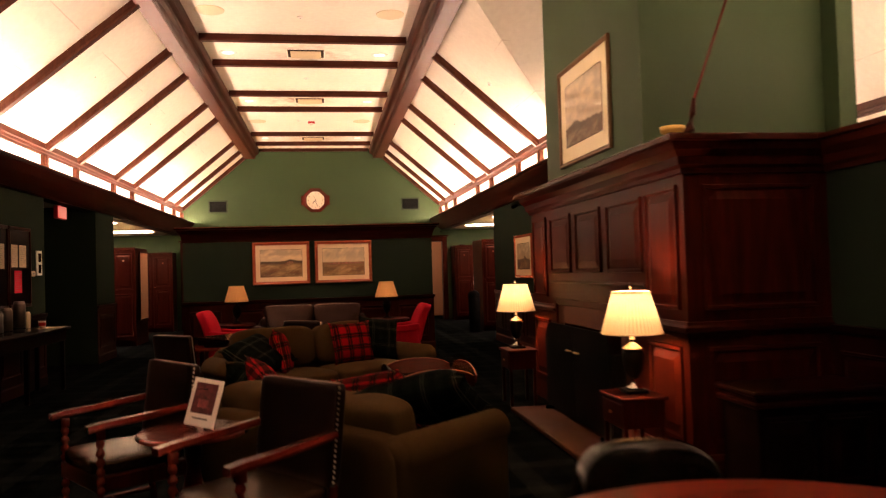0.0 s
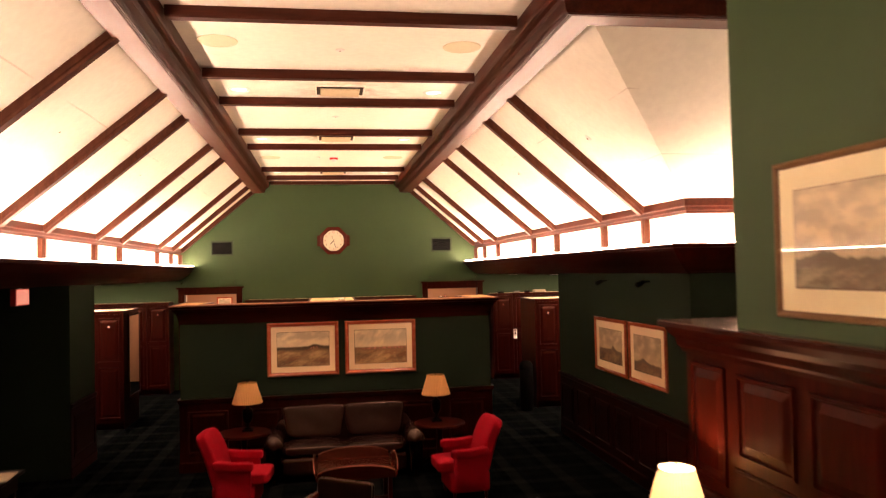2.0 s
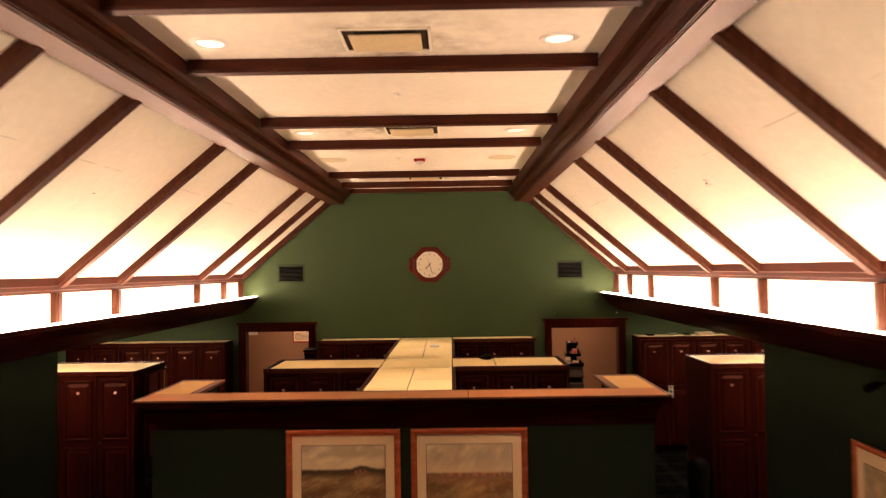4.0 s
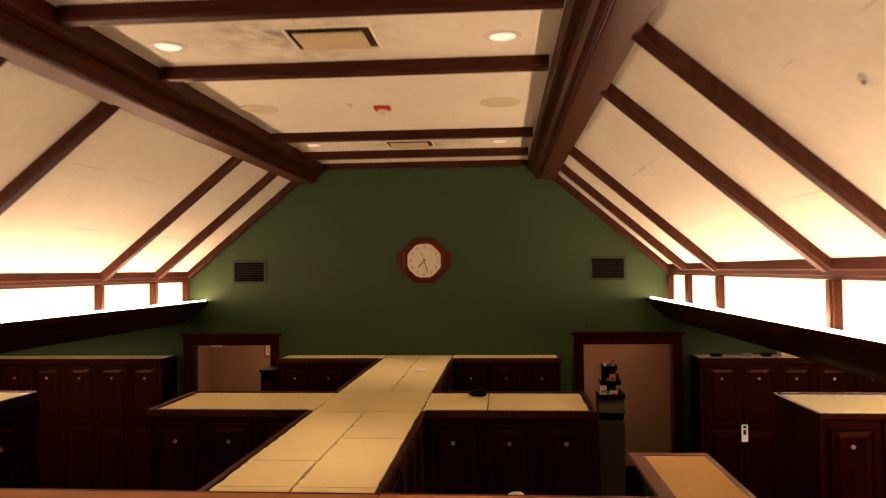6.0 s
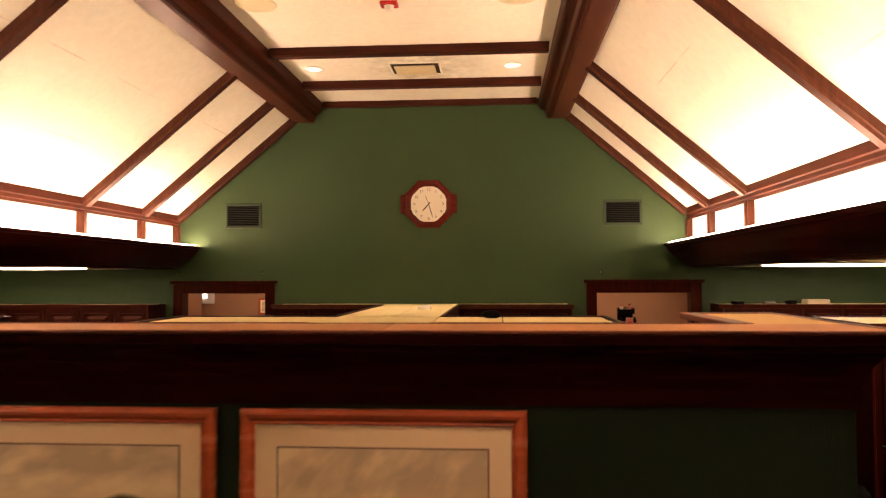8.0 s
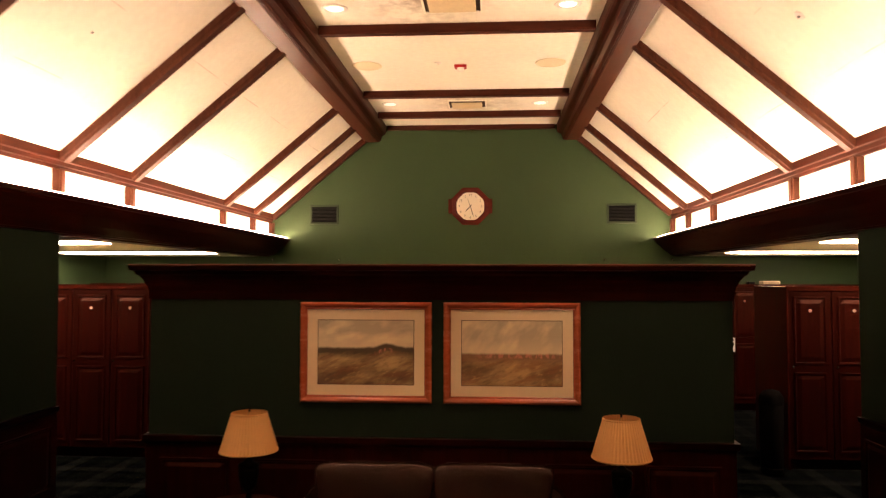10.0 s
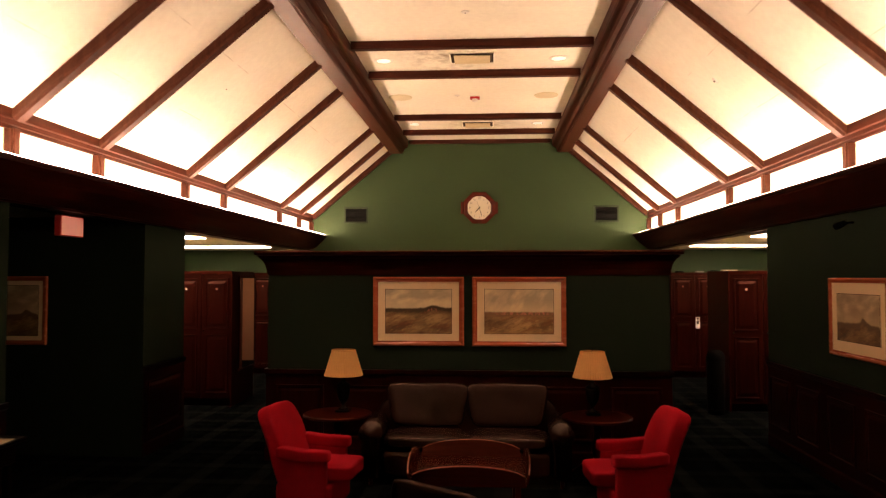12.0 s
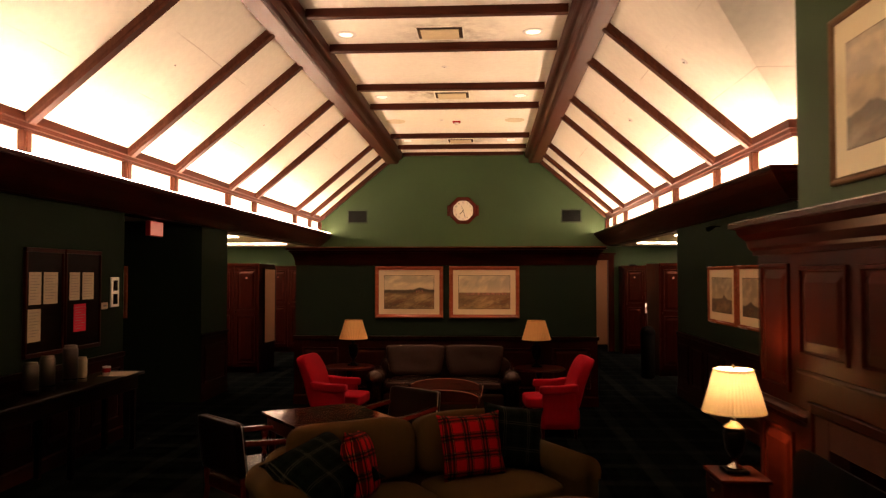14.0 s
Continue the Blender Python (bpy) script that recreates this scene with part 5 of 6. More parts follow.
def sofa(m, w, d, top, arm, seat, mat, label, seats=2, arm_w=0.2, back_tilt=10, group="", taper=0.0):
    """Sofa facing -y, centred on the origin."""
    t = thing("sofa", m, label, "sofa", group)
    bm = cushion(w - 2 * arm_w + 0.06, d - 0.12, seat - 0.18, at=(0, 0.02, 0.06 + (seat - 0.18) / 2), power=10, n=8, crown=0)
    part("base", bm, mat, t, smooth=True)
    iw = w - 2 * arm_w
    bm = cushion(w - arm_w * 0.9, 0.20, top - 0.14, at=(0, d / 2 - 0.12, 0.08 + (top - 0.14) / 2), power=6, n=10, crown=0.0, wrinkle=0.006)
    part("back_frame", bm, mat, t, smooth=True)
    for i in range(seats):
        x = -iw / 2 + iw * (i + 0.5) / seats
        bm = cushion(iw / seats - 0.012, d - 0.30, 0.17, at=(x, -0.09, seat - 0.05), power=5, n=10, crown=0.3, wrinkle=0.01, seed=i)
        part("seat_cushion", bm, mat, t, smooth=True)
        h = top - seat
        bm = cushion(iw / seats + (0.02 if taper else -0.012), 0.20, h + 0.06, power=8 if taper else 5, n=10, crown=0.0, wrinkle=0.012, seed=i + 5)
        if taper:
            for v in bm.verts:
                v.co.x *= 1 + taper * (v.co.z / h - 0.35)
        bmesh.ops.transform(bm, matrix=pose(x, d / 2 - 0.25, seat + h / 2 + 0.04, -back_tilt), verts=bm.verts)
        part("back_cushion", bm, mat, t, smooth=True)
    for s in (-1, 1):
        x = s * (w / 2 - arm_w / 2)
        bm = bmesh.new()
        prof = [(-arm_w * 0.40, 0.07), (arm_w * 0.40, 0.07), (arm_w * 0.42, arm - 0.16)]
        prof += [(arm_w * 0.55 * math.cos(a), arm - 0.11 + arm_w * 0.55 * math.sin(a)) for a in np.linspace(-0.35, math.pi + 0.35, 13)]
        prof += [(-arm_w * 0.42, arm - 0.16)]
        prism([(x + p[0], p[1]) for p in prof], -d / 2 + 0.03, d / 2 - 0.06, "y", bm)
        bmesh.ops.bevel(bm, geom=[e for e in bm.edges if abs(e.verts[0].co.y - e.verts[1].co.y) < 1e-4], offset=0.02, segments=2, affect="EDGES")
        part("armrest", bm, mat, t, smooth=True)
    legs4(t, w - 0.2, d - 0.2, 0.08, -d / 2 + 0.1, M_WOOD)
    return t


def club_chair(m, label):
    """Low upholstered armchair facing -y: raked back with rounded shoulders, flat arms cut square, a boxed cushion past the arms."""
    t = thing("armchair", m, label, "armchair", "red armchairs")
    part("base", cushion(0.56, 0.46, 0.22, at=(0, 0.02, 0.21), power=12, n=8, crown=0), M_RED, t, smooth=True)
    part("seat_cushion", cushion(0.45, 0.55, 0.15, at=(0, -0.065, 0.385), power=9, n=10, crown=0.22, wrinkle=0.006), M_RED, t, smooth=True)
    bm = cushion(0.58, 0.13, 0.62, power=7, n=12, crown=0.0, wrinkle=0.005)
    for v in bm.verts:
        k = max(0.0, (v.co.z + 0.02) / 0.33)
        v.co.x *= 1 - 0.10 * k * k
        v.co.y += 0.055 * k * k
        v.co.z -= 0.05 * max(0.0, abs(v.co.x) - 0.12) * k
    bmesh.ops.transform(bm, matrix=pose(0, 0.245, 0.588, -15), verts=bm.verts)
    part("backrest", bm, M_RED, t, smooth=True)
    for s in (-1, 1):
        bm = cushion(0.105, 0.42, 0.090, at=(s * 0.275, 0.01, 0.535), power=7, n=8, crown=0, wrinkle=0.004)
        for v in bm.verts:
            v.co.z += 0.12 * max(0.0, v.co.y - 0.02)
        arm = part("armrest", bm, M_RED, t, smooth=True)
        part("side_panel", cushion(0.06, 0.38, 0.38, at=(s * 0.262, 0.02, 0.33), power=12, n=6, crown=0), M_RED, arm, smooth=True)
    legs4(t, 0.48, 0.36, 0.115, -0.16, M_WOOD)
    return t


def bobbin_post(x, y, z0, z1, r=0.021, bm=None):
    """A bobbin-turned post: a row of beads between square blocks."""
    bm = bm or bmesh.new()
    box(x - r, x + r, y - r, y + r, z0, z0 + 0.05, 0.004, bm)
    box(x - r, x + r, y - r, y + r, z1 - 0.05, z1, 0.004, bm)
    n = round((z1 - z0 - 0.1) / 0.046)
    step = (z1 - z0 - 0.1) / n
    prof = [(0, z0 + 0.05)]
    for i in range(n):
        z = z0 + 0.05 + step * i
        prof += [(r * 0.55, z + 0.02 * step), (r * 0.95, z + 0.25 * step), (r * 1.15, z + 0.5 * step), (r * 0.95, z + 0.75 * step), (r * 0.55, z + 0.98 * step)]
    lathe(prof + [(0, z1 - 0.05)], 12, bm, (x, y, 0))
    return bm


M_NAIL = surface("worn_bright_nailhead", (0.70, 0.60, 0.48), 0.28, 1.0, var=0.1)
M_WELT = surface("worn_tan_welt", (0.075, 0.040, 0.028), 0.5, var=0.3, big=12, fine=90, spec=0.1)


stud = box(-0.005, 0.005, -0.005, 0.005, -0.005, 0.005, 0.003)
stud_mesh = bpy.data.meshes.new("nailhead")
stud.to_mesh(stud_mesh)
stud.free()
stud_mesh.materials.append(M_NAIL)


def bobbin_chair(m, label, top=0.89, studs=True):
    """Armchair facing -y: leather seat and back, flat arms on bobbin-turned posts."""
    t = thing("armchair", m, label, "armchair", "leather armchairs")
    part("seat", cushion(0.54, 0.50, 0.11, at=(0, -0.02, 0.42), power=6, n=10, crown=0.25, wrinkle=0.008), M_TANSEAT, t, "worn dark leather seat", True)
    part("seat_rail", box(-0.265, 0.265, -0.26, 0.22, 0.30, 0.385, 0.008), M_WOOD, t)
    bm = cushion(0.55, 0.062, top - 0.44, power=22, n=10, crown=0.0)
    bmesh.ops.transform(bm, matrix=pose(0, 0.245, (top + 0.44) / 2, -7), verts=bm.verts)
    part("backrest", bm, M_LEATHER, t, "black leather back", True)
    bm = tube([(x, 0.245 + (top / 2 - 0.22) * math.tan(radians(7)) - 0.012, top - 0.003 - 0.010 * (x / 0.27) ** 16) for x in np.linspace(-0.270, 0.270, 13)], 0.008, 6)
    part("welt", bm, M_WELT, t, "worn tan leather welt", True)
    for s in (-1, 1):
        part("front_leg", bobbin_post(s * 0.255, -0.24, 0.0, 0.62), M_FRAME, t, smooth=True)
        part("back_leg", tube([(s * 0.25, 0.26, 0.0), (s * 0.25, 0.22, 0.30), (s * 0.25, 0.235, 0.52)], 0.02), M_FRAME, t)
        bm = bmesh.new()
        pts = [(-0.31, 0.030, 0.625), (-0.24, 0.034, 0.635), (-0.05, 0.026, 0.645), (0.12, 0.022, 0.66), (0.23, 0.020, 0.67)]
        rings = []
        for y, hw, z in pts:
            x = s * (0.262 + 0.012 * math.cos(3 * y))
            rings.append([bm.verts.new((x + a * hw, y, z + b)) for a, b in ((-1, 0.0), (-0.8, 0.022), (0.8, 0.022), (1, 0.0), (0.8, -0.012), (-0.8, -0.012))])
        for q, p in zip(rings, rings[1:]):
            for j in range(6):
                bm.faces.new((q[j], q[(j + 1) % 6], p[(j + 1) % 6], p[j]))
        bm.faces.new(rings[0][::-1])
        bm.faces.new(rings[-1])
        bmesh.ops.recalc_face_normals(bm, faces=bm.faces[:])
        part("armrest", bm, M_FRAME, t, "polished reddish wood armrest")
        part("stretcher", tube([(s * 0.25, -0.24, 0.13), (s * 0.25, 0.24, 0.13)], 0.014), M_FRAME, t)
        if studs:
            for k in range(19):
                z = 0.47 + (top - 0.49) * k / 18
                y = 0.233 + (z - (top + 0.44) / 2) * math.tan(radians(7))
                nail = new("nailhead", stud_mesh)
                nail.parent = t
                nail.location = (s * 0.274, y, z)
    part("stretcher", tube([(-0.25, 0.0, 0.13), (0.25, 0.0, 0.13)], 0.014), M_FRAME, t)
    return t


def pillow(m, w, h, mat, label, seed=0, th=0.16):
    t = tagged(mesh_ob("pillow", pad(w, h, th, seed=seed), mat, True), label, "pillow", "throw pillows")
    t.matrix_world = m
    return t


sofa(pose(0.03, 10.50, 0), 1.95, 0.82, 0.80, 0.58, 0.44, M_BROWN, "dark brown leather two-seat sofa against the partition", taper=0.16)
OLIVE = "olive green velvet sofa with loose cushions and rolled arms"
A = pose(0.20, 5.50, 0, 0, 0, 30)
sofa(A, 2.10, 0.92, 0.80, 0.63, 0.46, M_OLIVE, OLIVE, group="olive sofas")
B = pose(0.28, 2.44, 0, 0, 0, 132)
sofa(B, 1.78, 0.90, 0.68, 0.64, 0.46, M_OLIVE, OLIVE, arm_w=0.17, group="olive sofas")
pillow(A @ pose(0.34, 0.02, 0.67, -18, 0, -4), 0.46, 0.44, M_PLAID, "red tartan pillow on the olive sofa", 1)
pillow(A @ pose(0.68, 0.06, 0.69, -16, 8, -14), 0.44, 0.44, M_GPLAID, "dark green tartan pillow on the olive sofa", 2)
pillow(A @ pose(-0.46, -0.04, 0.65, -14, 8, 58), 0.45, 0.43, M_PLAID, "red tartan pillow leaning on the sofa arm", 3)
pillow(A @ pose(-0.70, -0.08, 0.65, -62, -10, 30), 0.58, 0.50, M_GPLAID, "dark green tartan pillow slumped on the sofa arm", 4, 0.2)
pillow(B @ pose(0.56, 0.02, 0.66, -30, -16, -14), 0.42, 0.40, M_PLAID, "red tartan pillow at the sofa end", 5)
pillow(B @ pose(0.78, -0.02, 0.66, -48, 14, -36), 0.48, 0.44, M_GPLAID, "dark green tartan pillow at the sofa end", 6)
pillow(B @ pose(-0.34, -0.02, 0.67, -36, 10, 6), 0.46, 0.42, M_PLAID, "red tartan pillow against the sofa back", 7)
pillow(B @ pose(-0.54, -0.10, 0.68, -62, 12, 26), 0.64, 0.52, M_GPLAID, "large dark green tartan pillow over the sofa arm", 8, 0.2)
club_chair(pose(-1.14, 9.30, 0, 0, 0, 84), "bright red upholstered low armchair by the leather sofa")
club_chair(pose(1.34, 9.28, 0, 0, 0, -86), "bright red upholstered low armchair by the leather sofa")
c = bobbin_chair(pose(-0.86, 2.54, 0, 0, 0, -54), "black leather armchair with bobbin-turned wooden posts and nailheads")
copy_thing(c, pose(-0.09, 1.54, 0, 0, 0, -50))
low = bobbin_chair(pose(-1.07, 5.99, 0, 0, 0, 138), "low black leather armchair with bobbin-turned wooden posts at the card table", 0.81)
copy_thing(low, pose(-0.20, 7.03, 0, 0, 0, -37))

def tub_chair(m, label, hide):
    """Small chair facing -y with a padded back curving round the seat."""
    t = thing("tub_chair", m, label, "chair", "")
    part("seat", cushion(0.42, 0.44, 0.14, at=(0, -0.03, 0.42), power=5, n=8, crown=0.2), M_LEATHER, t, smooth=True)
    bm = cushion(0.50, 0.13, 0.44, at=(0, 0, 0.57), power=5, n=14, crown=0.0, wrinkle=0.006)
    for v in bm.verts:
        v.co.y += 0.20 - 1.9 * v.co.x ** 2
        v.co.z -= 0.6 * max(0.0, abs(v.co.x) - 0.14) * max(0.0, v.co.z - 0.5)
    part("backrest", bm, hide, t, "black leather back", True)
    legs4(t, 0.32, 0.32, 0.36, -0.18, M_WOOD)
    return t


tub_chair(pose(1.24, 0.36, 0, 0, 0, 4), "glossy black leather tub chair at the round table", surface("glossy_black_leather", (0.004, 0.003, 0.0028), 0.2, spec=0.3, var=0.3, big=5, fine=90, relief=0.25, rvar=0.03))
M_BIN = surface("matt_black_plastic", (0.0022, 0.0018, 0.0017), 0.75, var=0.2, spec=0.02)
t = thing("waste_bin", pose(3.40, 14.03, 0), "tall slim black waste bin beside the lockers", "waste bin")
part("body", lathe([(0, 0), (0.10, 0), (0.115, 0.02), (0.125, 0.74), (0.118, 0.75), (0, 0.75)], 20), M_BIN, t, smooth=True)
part("lid", lathe([(0.128, 0.745), (0.13, 0.77), (0.12, 0.83), (0.085, 0.88), (0.03, 0.90), (0, 0.90)], 20), M_BIN, t, smooth=True)
part("band", lathe([(0.118, 0.06), (0.121, 0.07), (0.1185, 0.08)], 20), M_BIN, t)


# ---- tables ----
def round_table(m, r, h, label, foot=0.3, mat=None):
    t = thing("round_table", m, label, "table")
    part("tabletop", lathe([(0, h - 0.03), (r - 0.02, h - 0.03), (r, h - 0.022), (r, h - 0.008), (r - 0.012, h), (r - 0.06, h - 0.001), (0, h - 0.001)], 48), mat or M_FRAME, t)
    part("pedestal", lathe([(0, 0.09), (0.06, 0.09), (0.045, 0.16), (0.035, 0.3 * h), (0.055, 0.5 * h), (0.03, 0.7 * h), (0.05, h - 0.06), (0.12, h - 0.03), (0, h - 0.03)], 18), M_WOOD, t, smooth=True)
    for k in range(3):
        a = 2 * math.pi * k / 3 + 0.4
        part("foot", tube([(0.04 * math.cos(a), 0.04 * math.sin(a), 0.16), (0.5 * foot * math.cos(a), 0.5 * foot * math.sin(a), 0.12), (foot * math.cos(a), foot * math.sin(a), 0.022)], [0.03, 0.026, 0.022]), M_WOOD, t)
    return t


round_table(pose(-0.44, 2.10, 0), 0.27, 0.61, "small round mahogany table between the leather armchairs", 0.22)
round_table(pose(1.20, -0.56, 0), 0.78, 0.75, "large round polished mahogany table", 0.5, wood("polished_cherry", (0.115, 0.012, 0.006), (0.20, 0.026, 0.012), 0.3, axis=0, scale=0.8))
round_table(pose(-1.22, 10.50, 0), 0.33, 0.60, "dark round drum table beside the leather sofa", 0.28, M_WOOD)
round_table(pose(1.26, 10.48, 0), 0.33, 0.60, "dark round drum table beside the leather sofa", 0.28, M_WOOD)

t = thing("sign_card", pose(-0.42, 2.07, 0.613, 0, 0, -27), "white framed card with a dark red picture propped on the table", "sign")
LEAN = pose(0, 0.02, 0.0, -17, 7, 0)
for name, b, mt, lb in (("card", (-0.085, 0.085, -0.012, 0.0, 0.012, 0.25), M_WHITE, ""), ("image", (-0.064, 0.064, -0.0145, -0.012, 0.075, 0.228), surface("card_picture", (0.07, 0.012, 0.012), 0.35, var=0.8, big=18, fine=60), "dark red printed picture"),
                        ("caption_bar", (-0.045, 0.045, -0.0145, -0.012, 0.046, 0.055), M_GREY, ""), ("emblem", (-0.03, 0.03, -0.0160, -0.0145, 0.105, 0.145), surface("card_roof", (0.16, 0.035, 0.035), 0.4, var=0.6, big=30), "")):
    bm = box(*b, 0.0015)
    bmesh.ops.transform(bm, matrix=LEAN, verts=bm.verts)
    part(name, bm, mt, t, lb)
bm = box(-0.03, 0.03, 0.0, 0.006, 0.0, 0.2)
bmesh.ops.transform(bm, matrix=pose(0, 0.11, 0.0, 14), verts=bm.verts)
part("prop", bm, M_BLACK, t)


M_TRAY = wood("tray_mahogany", (0.026, 0.0030, 0.0017), (0.046, 0.0062, 0.0033), 0.2, axis=0, spec=0.22, gloss=(1.0, 0.5, 0.35))


# Edge highlight of the tray flaps put into a lighter base colour.
M_EDGE = wood("highlit_tray_edge", (0.16, 0.050, 0.030), (0.26, 0.09, 0.055), 0.16, axis=0, spec=0.6)


def tray_table(m, w, d, h, label):
    """Butler's tray table with four curved flaps standing up round it."""
    t = thing("tray_table", m, label, "coffee table", "tray tables")
    part("tray", box(-w / 2, w / 2, -d / 2, d / 2, h - 0.025, h, 0.005), M_TRAY, t)
    for n, L, mm in ((0, w, pose(0, d / 2, h)), (1, w, pose(0, -d / 2, h, 0, 0, 180)), (2, d, pose(w / 2, 0, h, 0, 0, -90)), (3, d, pose(-w / 2, 0, h, 0, 0, 90))):
        prof = [(-L / 2 + 0.01, 0.0), (L / 2 - 0.01, 0.0)] + [(x, 0.03 + 0.10 * math.sqrt(max(0.0, 1 - (x / (L / 2)) ** 2))) for x in np.linspace(L / 2 - 0.02, -L / 2 + 0.02, 15)]
        bm = prism(prof, -0.008, 0.008, "y")
        bmesh.ops.transform(bm, matrix=mm @ pose(0, 0, 0, -14), verts=bm.verts)
        flap = part("flap", bm, M_TRAY, t)
        bm = tube([(p[0], 0, p[1]) for p in prof[2:]], 0.006, 6)
        bmesh.ops.transform(bm, matrix=mm @ pose(0, 0, 0, -14), verts=bm.verts)
        part("edge", bm, M_EDGE, flap)
    for x in (-w / 2 + 0.06, w / 2 - 0.06):
        for y in (-d / 2 + 0.06, d / 2 - 0.06):
            part("leg", box(x - 0.02, x + 0.02, y - 0.02, y + 0.02, 0, h - 0.025, 0.004), M_WOOD, t)
    part("stretcher", box(-w / 2 + 0.06, w / 2 - 0.06, -0.015, 0.015, 0.12, 0.15, 0.004), M_WOOD, t)
    return t


tray_table(pose(0.10, 8.96, 0), 0.82, 0.80, 0.47, "mahogany tray table with raised curved flaps before the leather sofa")
tray_table(pose(1.06, 4.44, 0, 0, 0, 4), 0.62, 0.80, 0.46, "mahogany tray table with raised curved flaps by the hearth")
for x, y, w, d, h, rz, mt, lb in ((0.92, 4.28, 0.22, 0.16, 0.02, 12, M_PAPER, "folded pale newspaper on the tray table"), (1.12, 4.34, 0.12, 0.10, 0.06, -10, M_PAPER, "small pale box on the tray table"), (1.24, 4.45, 0.14, 0.20, 0.01, 35, M_WHITE, "white leaflet on the tray table")):
    ob = tagged(mesh_ob("newspaper" if h == 0.02 else "leaflet" if h == 0.01 else "tissue_box", box(-w / 2, w / 2, -d / 2, d / 2, 0, h, 0.003), mt), lb, "paper")
    ob.matrix_world = pose(x, y, 0.461, 0, 0, rz)

# square card table, polished until it mirrors the ceiling
M_POLISH = wood("polished_mahogany_top", (0.034, 0.0036, 0.0020), (0.056, 0.0066, 0.0036), 0.11, axis=0, spec=0.35, gloss=(1.0, 0.48, 0.36))
t = thing("card_table", pose(-0.635, 6.415, 0, 0, 0, 36), "square polished mahogany card table between leather armchairs", "table")
part("tabletop", box(-0.385, 0.385, -0.385, 0.385, 0.70, 0.73, 0.006), M_POLISH, t)
part("apron", box(-0.35, 0.35, -0.35, 0.35, 0.60, 0.70, 0.004), M_WOOD, t)
legs4(t, 0.64, 0.64, 0.60, -0.32, M_WOOD, 0.028)


def end_table(m, label):
    t = thing("end_table", m, label, "side table", "end tables")
    part("tabletop", box(-0.18, 0.18, -0.22, 0.22, 0.53, 0.552, 0.006), M_WOODY, t)
    part("drawer_box", box(-0.16, 0.16, -0.20, 0.20, 0.36, 0.53, 0.004), M_WOOD, t)
    part("drawer_front", box(-0.168, -0.16, -0.18, 0.18, 0.38, 0.51, 0.003), M_WOOD, t)
    part("knob", lathe([(0, 0), (0.008, 0), (0.012, 0.014), (0, 0.02)], 10, at=(0, 0, 0)), M_BRASS, t).matrix_local = pose(-0.168, 0, 0.445, 0, -90, 0)
    for x in (-0.14, 0.14):
        for y in (-0.18, 0.18):
            part("leg", box(x - 0.016, x + 0.016, y - 0.016, y + 0.016, 0, 0.36, 0.003), M_WOOD, t)
    return t


end_table(pose(2.15, 5.57, 0) @ Matrix.Diagonal((0.86, 0.86, 1, 1)), "small mahogany end table with a drawer beside the fireplace")
end_table(pose(2.15, 2.72, 0) @ Matrix.Diagonal((0.86, 0.86, 1, 1)), "small mahogany end table with a drawer beside the fireplace")


# ---- lamps ----
def table_lamp(m, label, group, base, neck, shade, on):
    """Urn lamp with a pleated coolie shade, foot on z = 0."""
    t = thing("table_lamp", m, label, "table lamp", group)
    part("foot", box(-0.07, 0.07, -0.07, 0.07, 0, 0.022, 0.004), base, t)
    part("stem", lathe([(0, 0.022), (0.05, 0.022), (0.05, 0.035), (0.02, 0.05), (0.018, 0.085), (0.03, 0.095), (0, 0.095)], 20), neck, t, smooth=True)
    part("body", lathe([(0, 0.095), (0.03, 0.095), (0.055, 0.14), (0.066, 0.20), (0.068, 0.25), (0.058, 0.27), (0, 0.27)], 24), base, t, smooth=True)
    part("collar", lathe([(0.058, 0.27), (0.072, 0.276), (0.07, 0.285), (0.03, 0.31), (0.02, 0.325), (0.026, 0.338), (0.016, 0.35), (0.012, 0.40), (0, 0.40)], 24), neck, t, smooth=True)
    sh = part("shade", lathe([(0.120, 0.642), (0.194, 0.384)], 96, pleat=0.012), shade, t, "cream pleated shade")
    part("trim", lathe([(0.195, 0.388), (0.199, 0.384), (0.197, 0.376), (0.191, 0.378)], 48), shade, sh)
    part("trim", lathe([(0.121, 0.647), (0.125, 0.642), (0.122, 0.634), (0.117, 0.637)], 48), shade, sh)
    part("harp", tube([(0, 0, 0.40), (-0.04, 0, 0.46), (-0.045, 0, 0.56), (0, 0, 0.655)], 0.003, 6), M_BRASS, t)
    part("finial", lathe([(0, 0.65), (0.008, 0.652), (0.006, 0.662), (0.011, 0.672), (0, 0.685)], 12), neck, t)
    part("bulb", lathe([(0, 0.495), (0.014, 0.505), (0.03, 0.555), (0.028, 0.585), (0, 0.605)], 16), glow("lamp_bulb", (1.0, 0.60, 0.31), 720.0) if on else M_WHITE, t, smooth=True)
    return t


table_lamp(pose(2.148, 5.60, 0.552), "lit table lamp with a black urn body and pleated cream shade", "fireside lamps", M_BLACK, M_SILVER, M_SHADE_ON, True)
table_lamp(pose(2.17, 2.74, 0.552), "lit table lamp with a black urn body and pleated cream shade", "fireside lamps", M_BLACK, M_SILVER, M_SHADE_ON, True)
for x, y in ((-1.18, 10.58), (1.23, 10.56)):
    table_lamp(pose(x, y, 0.60) @ Matrix.Diagonal((0.96, 0.96, 0.93, 1)), "unlit table lamp with a dark body and tan pleated shade", "sofa lamps", M_BLACK, M_BLACK, M_SHADE, False)

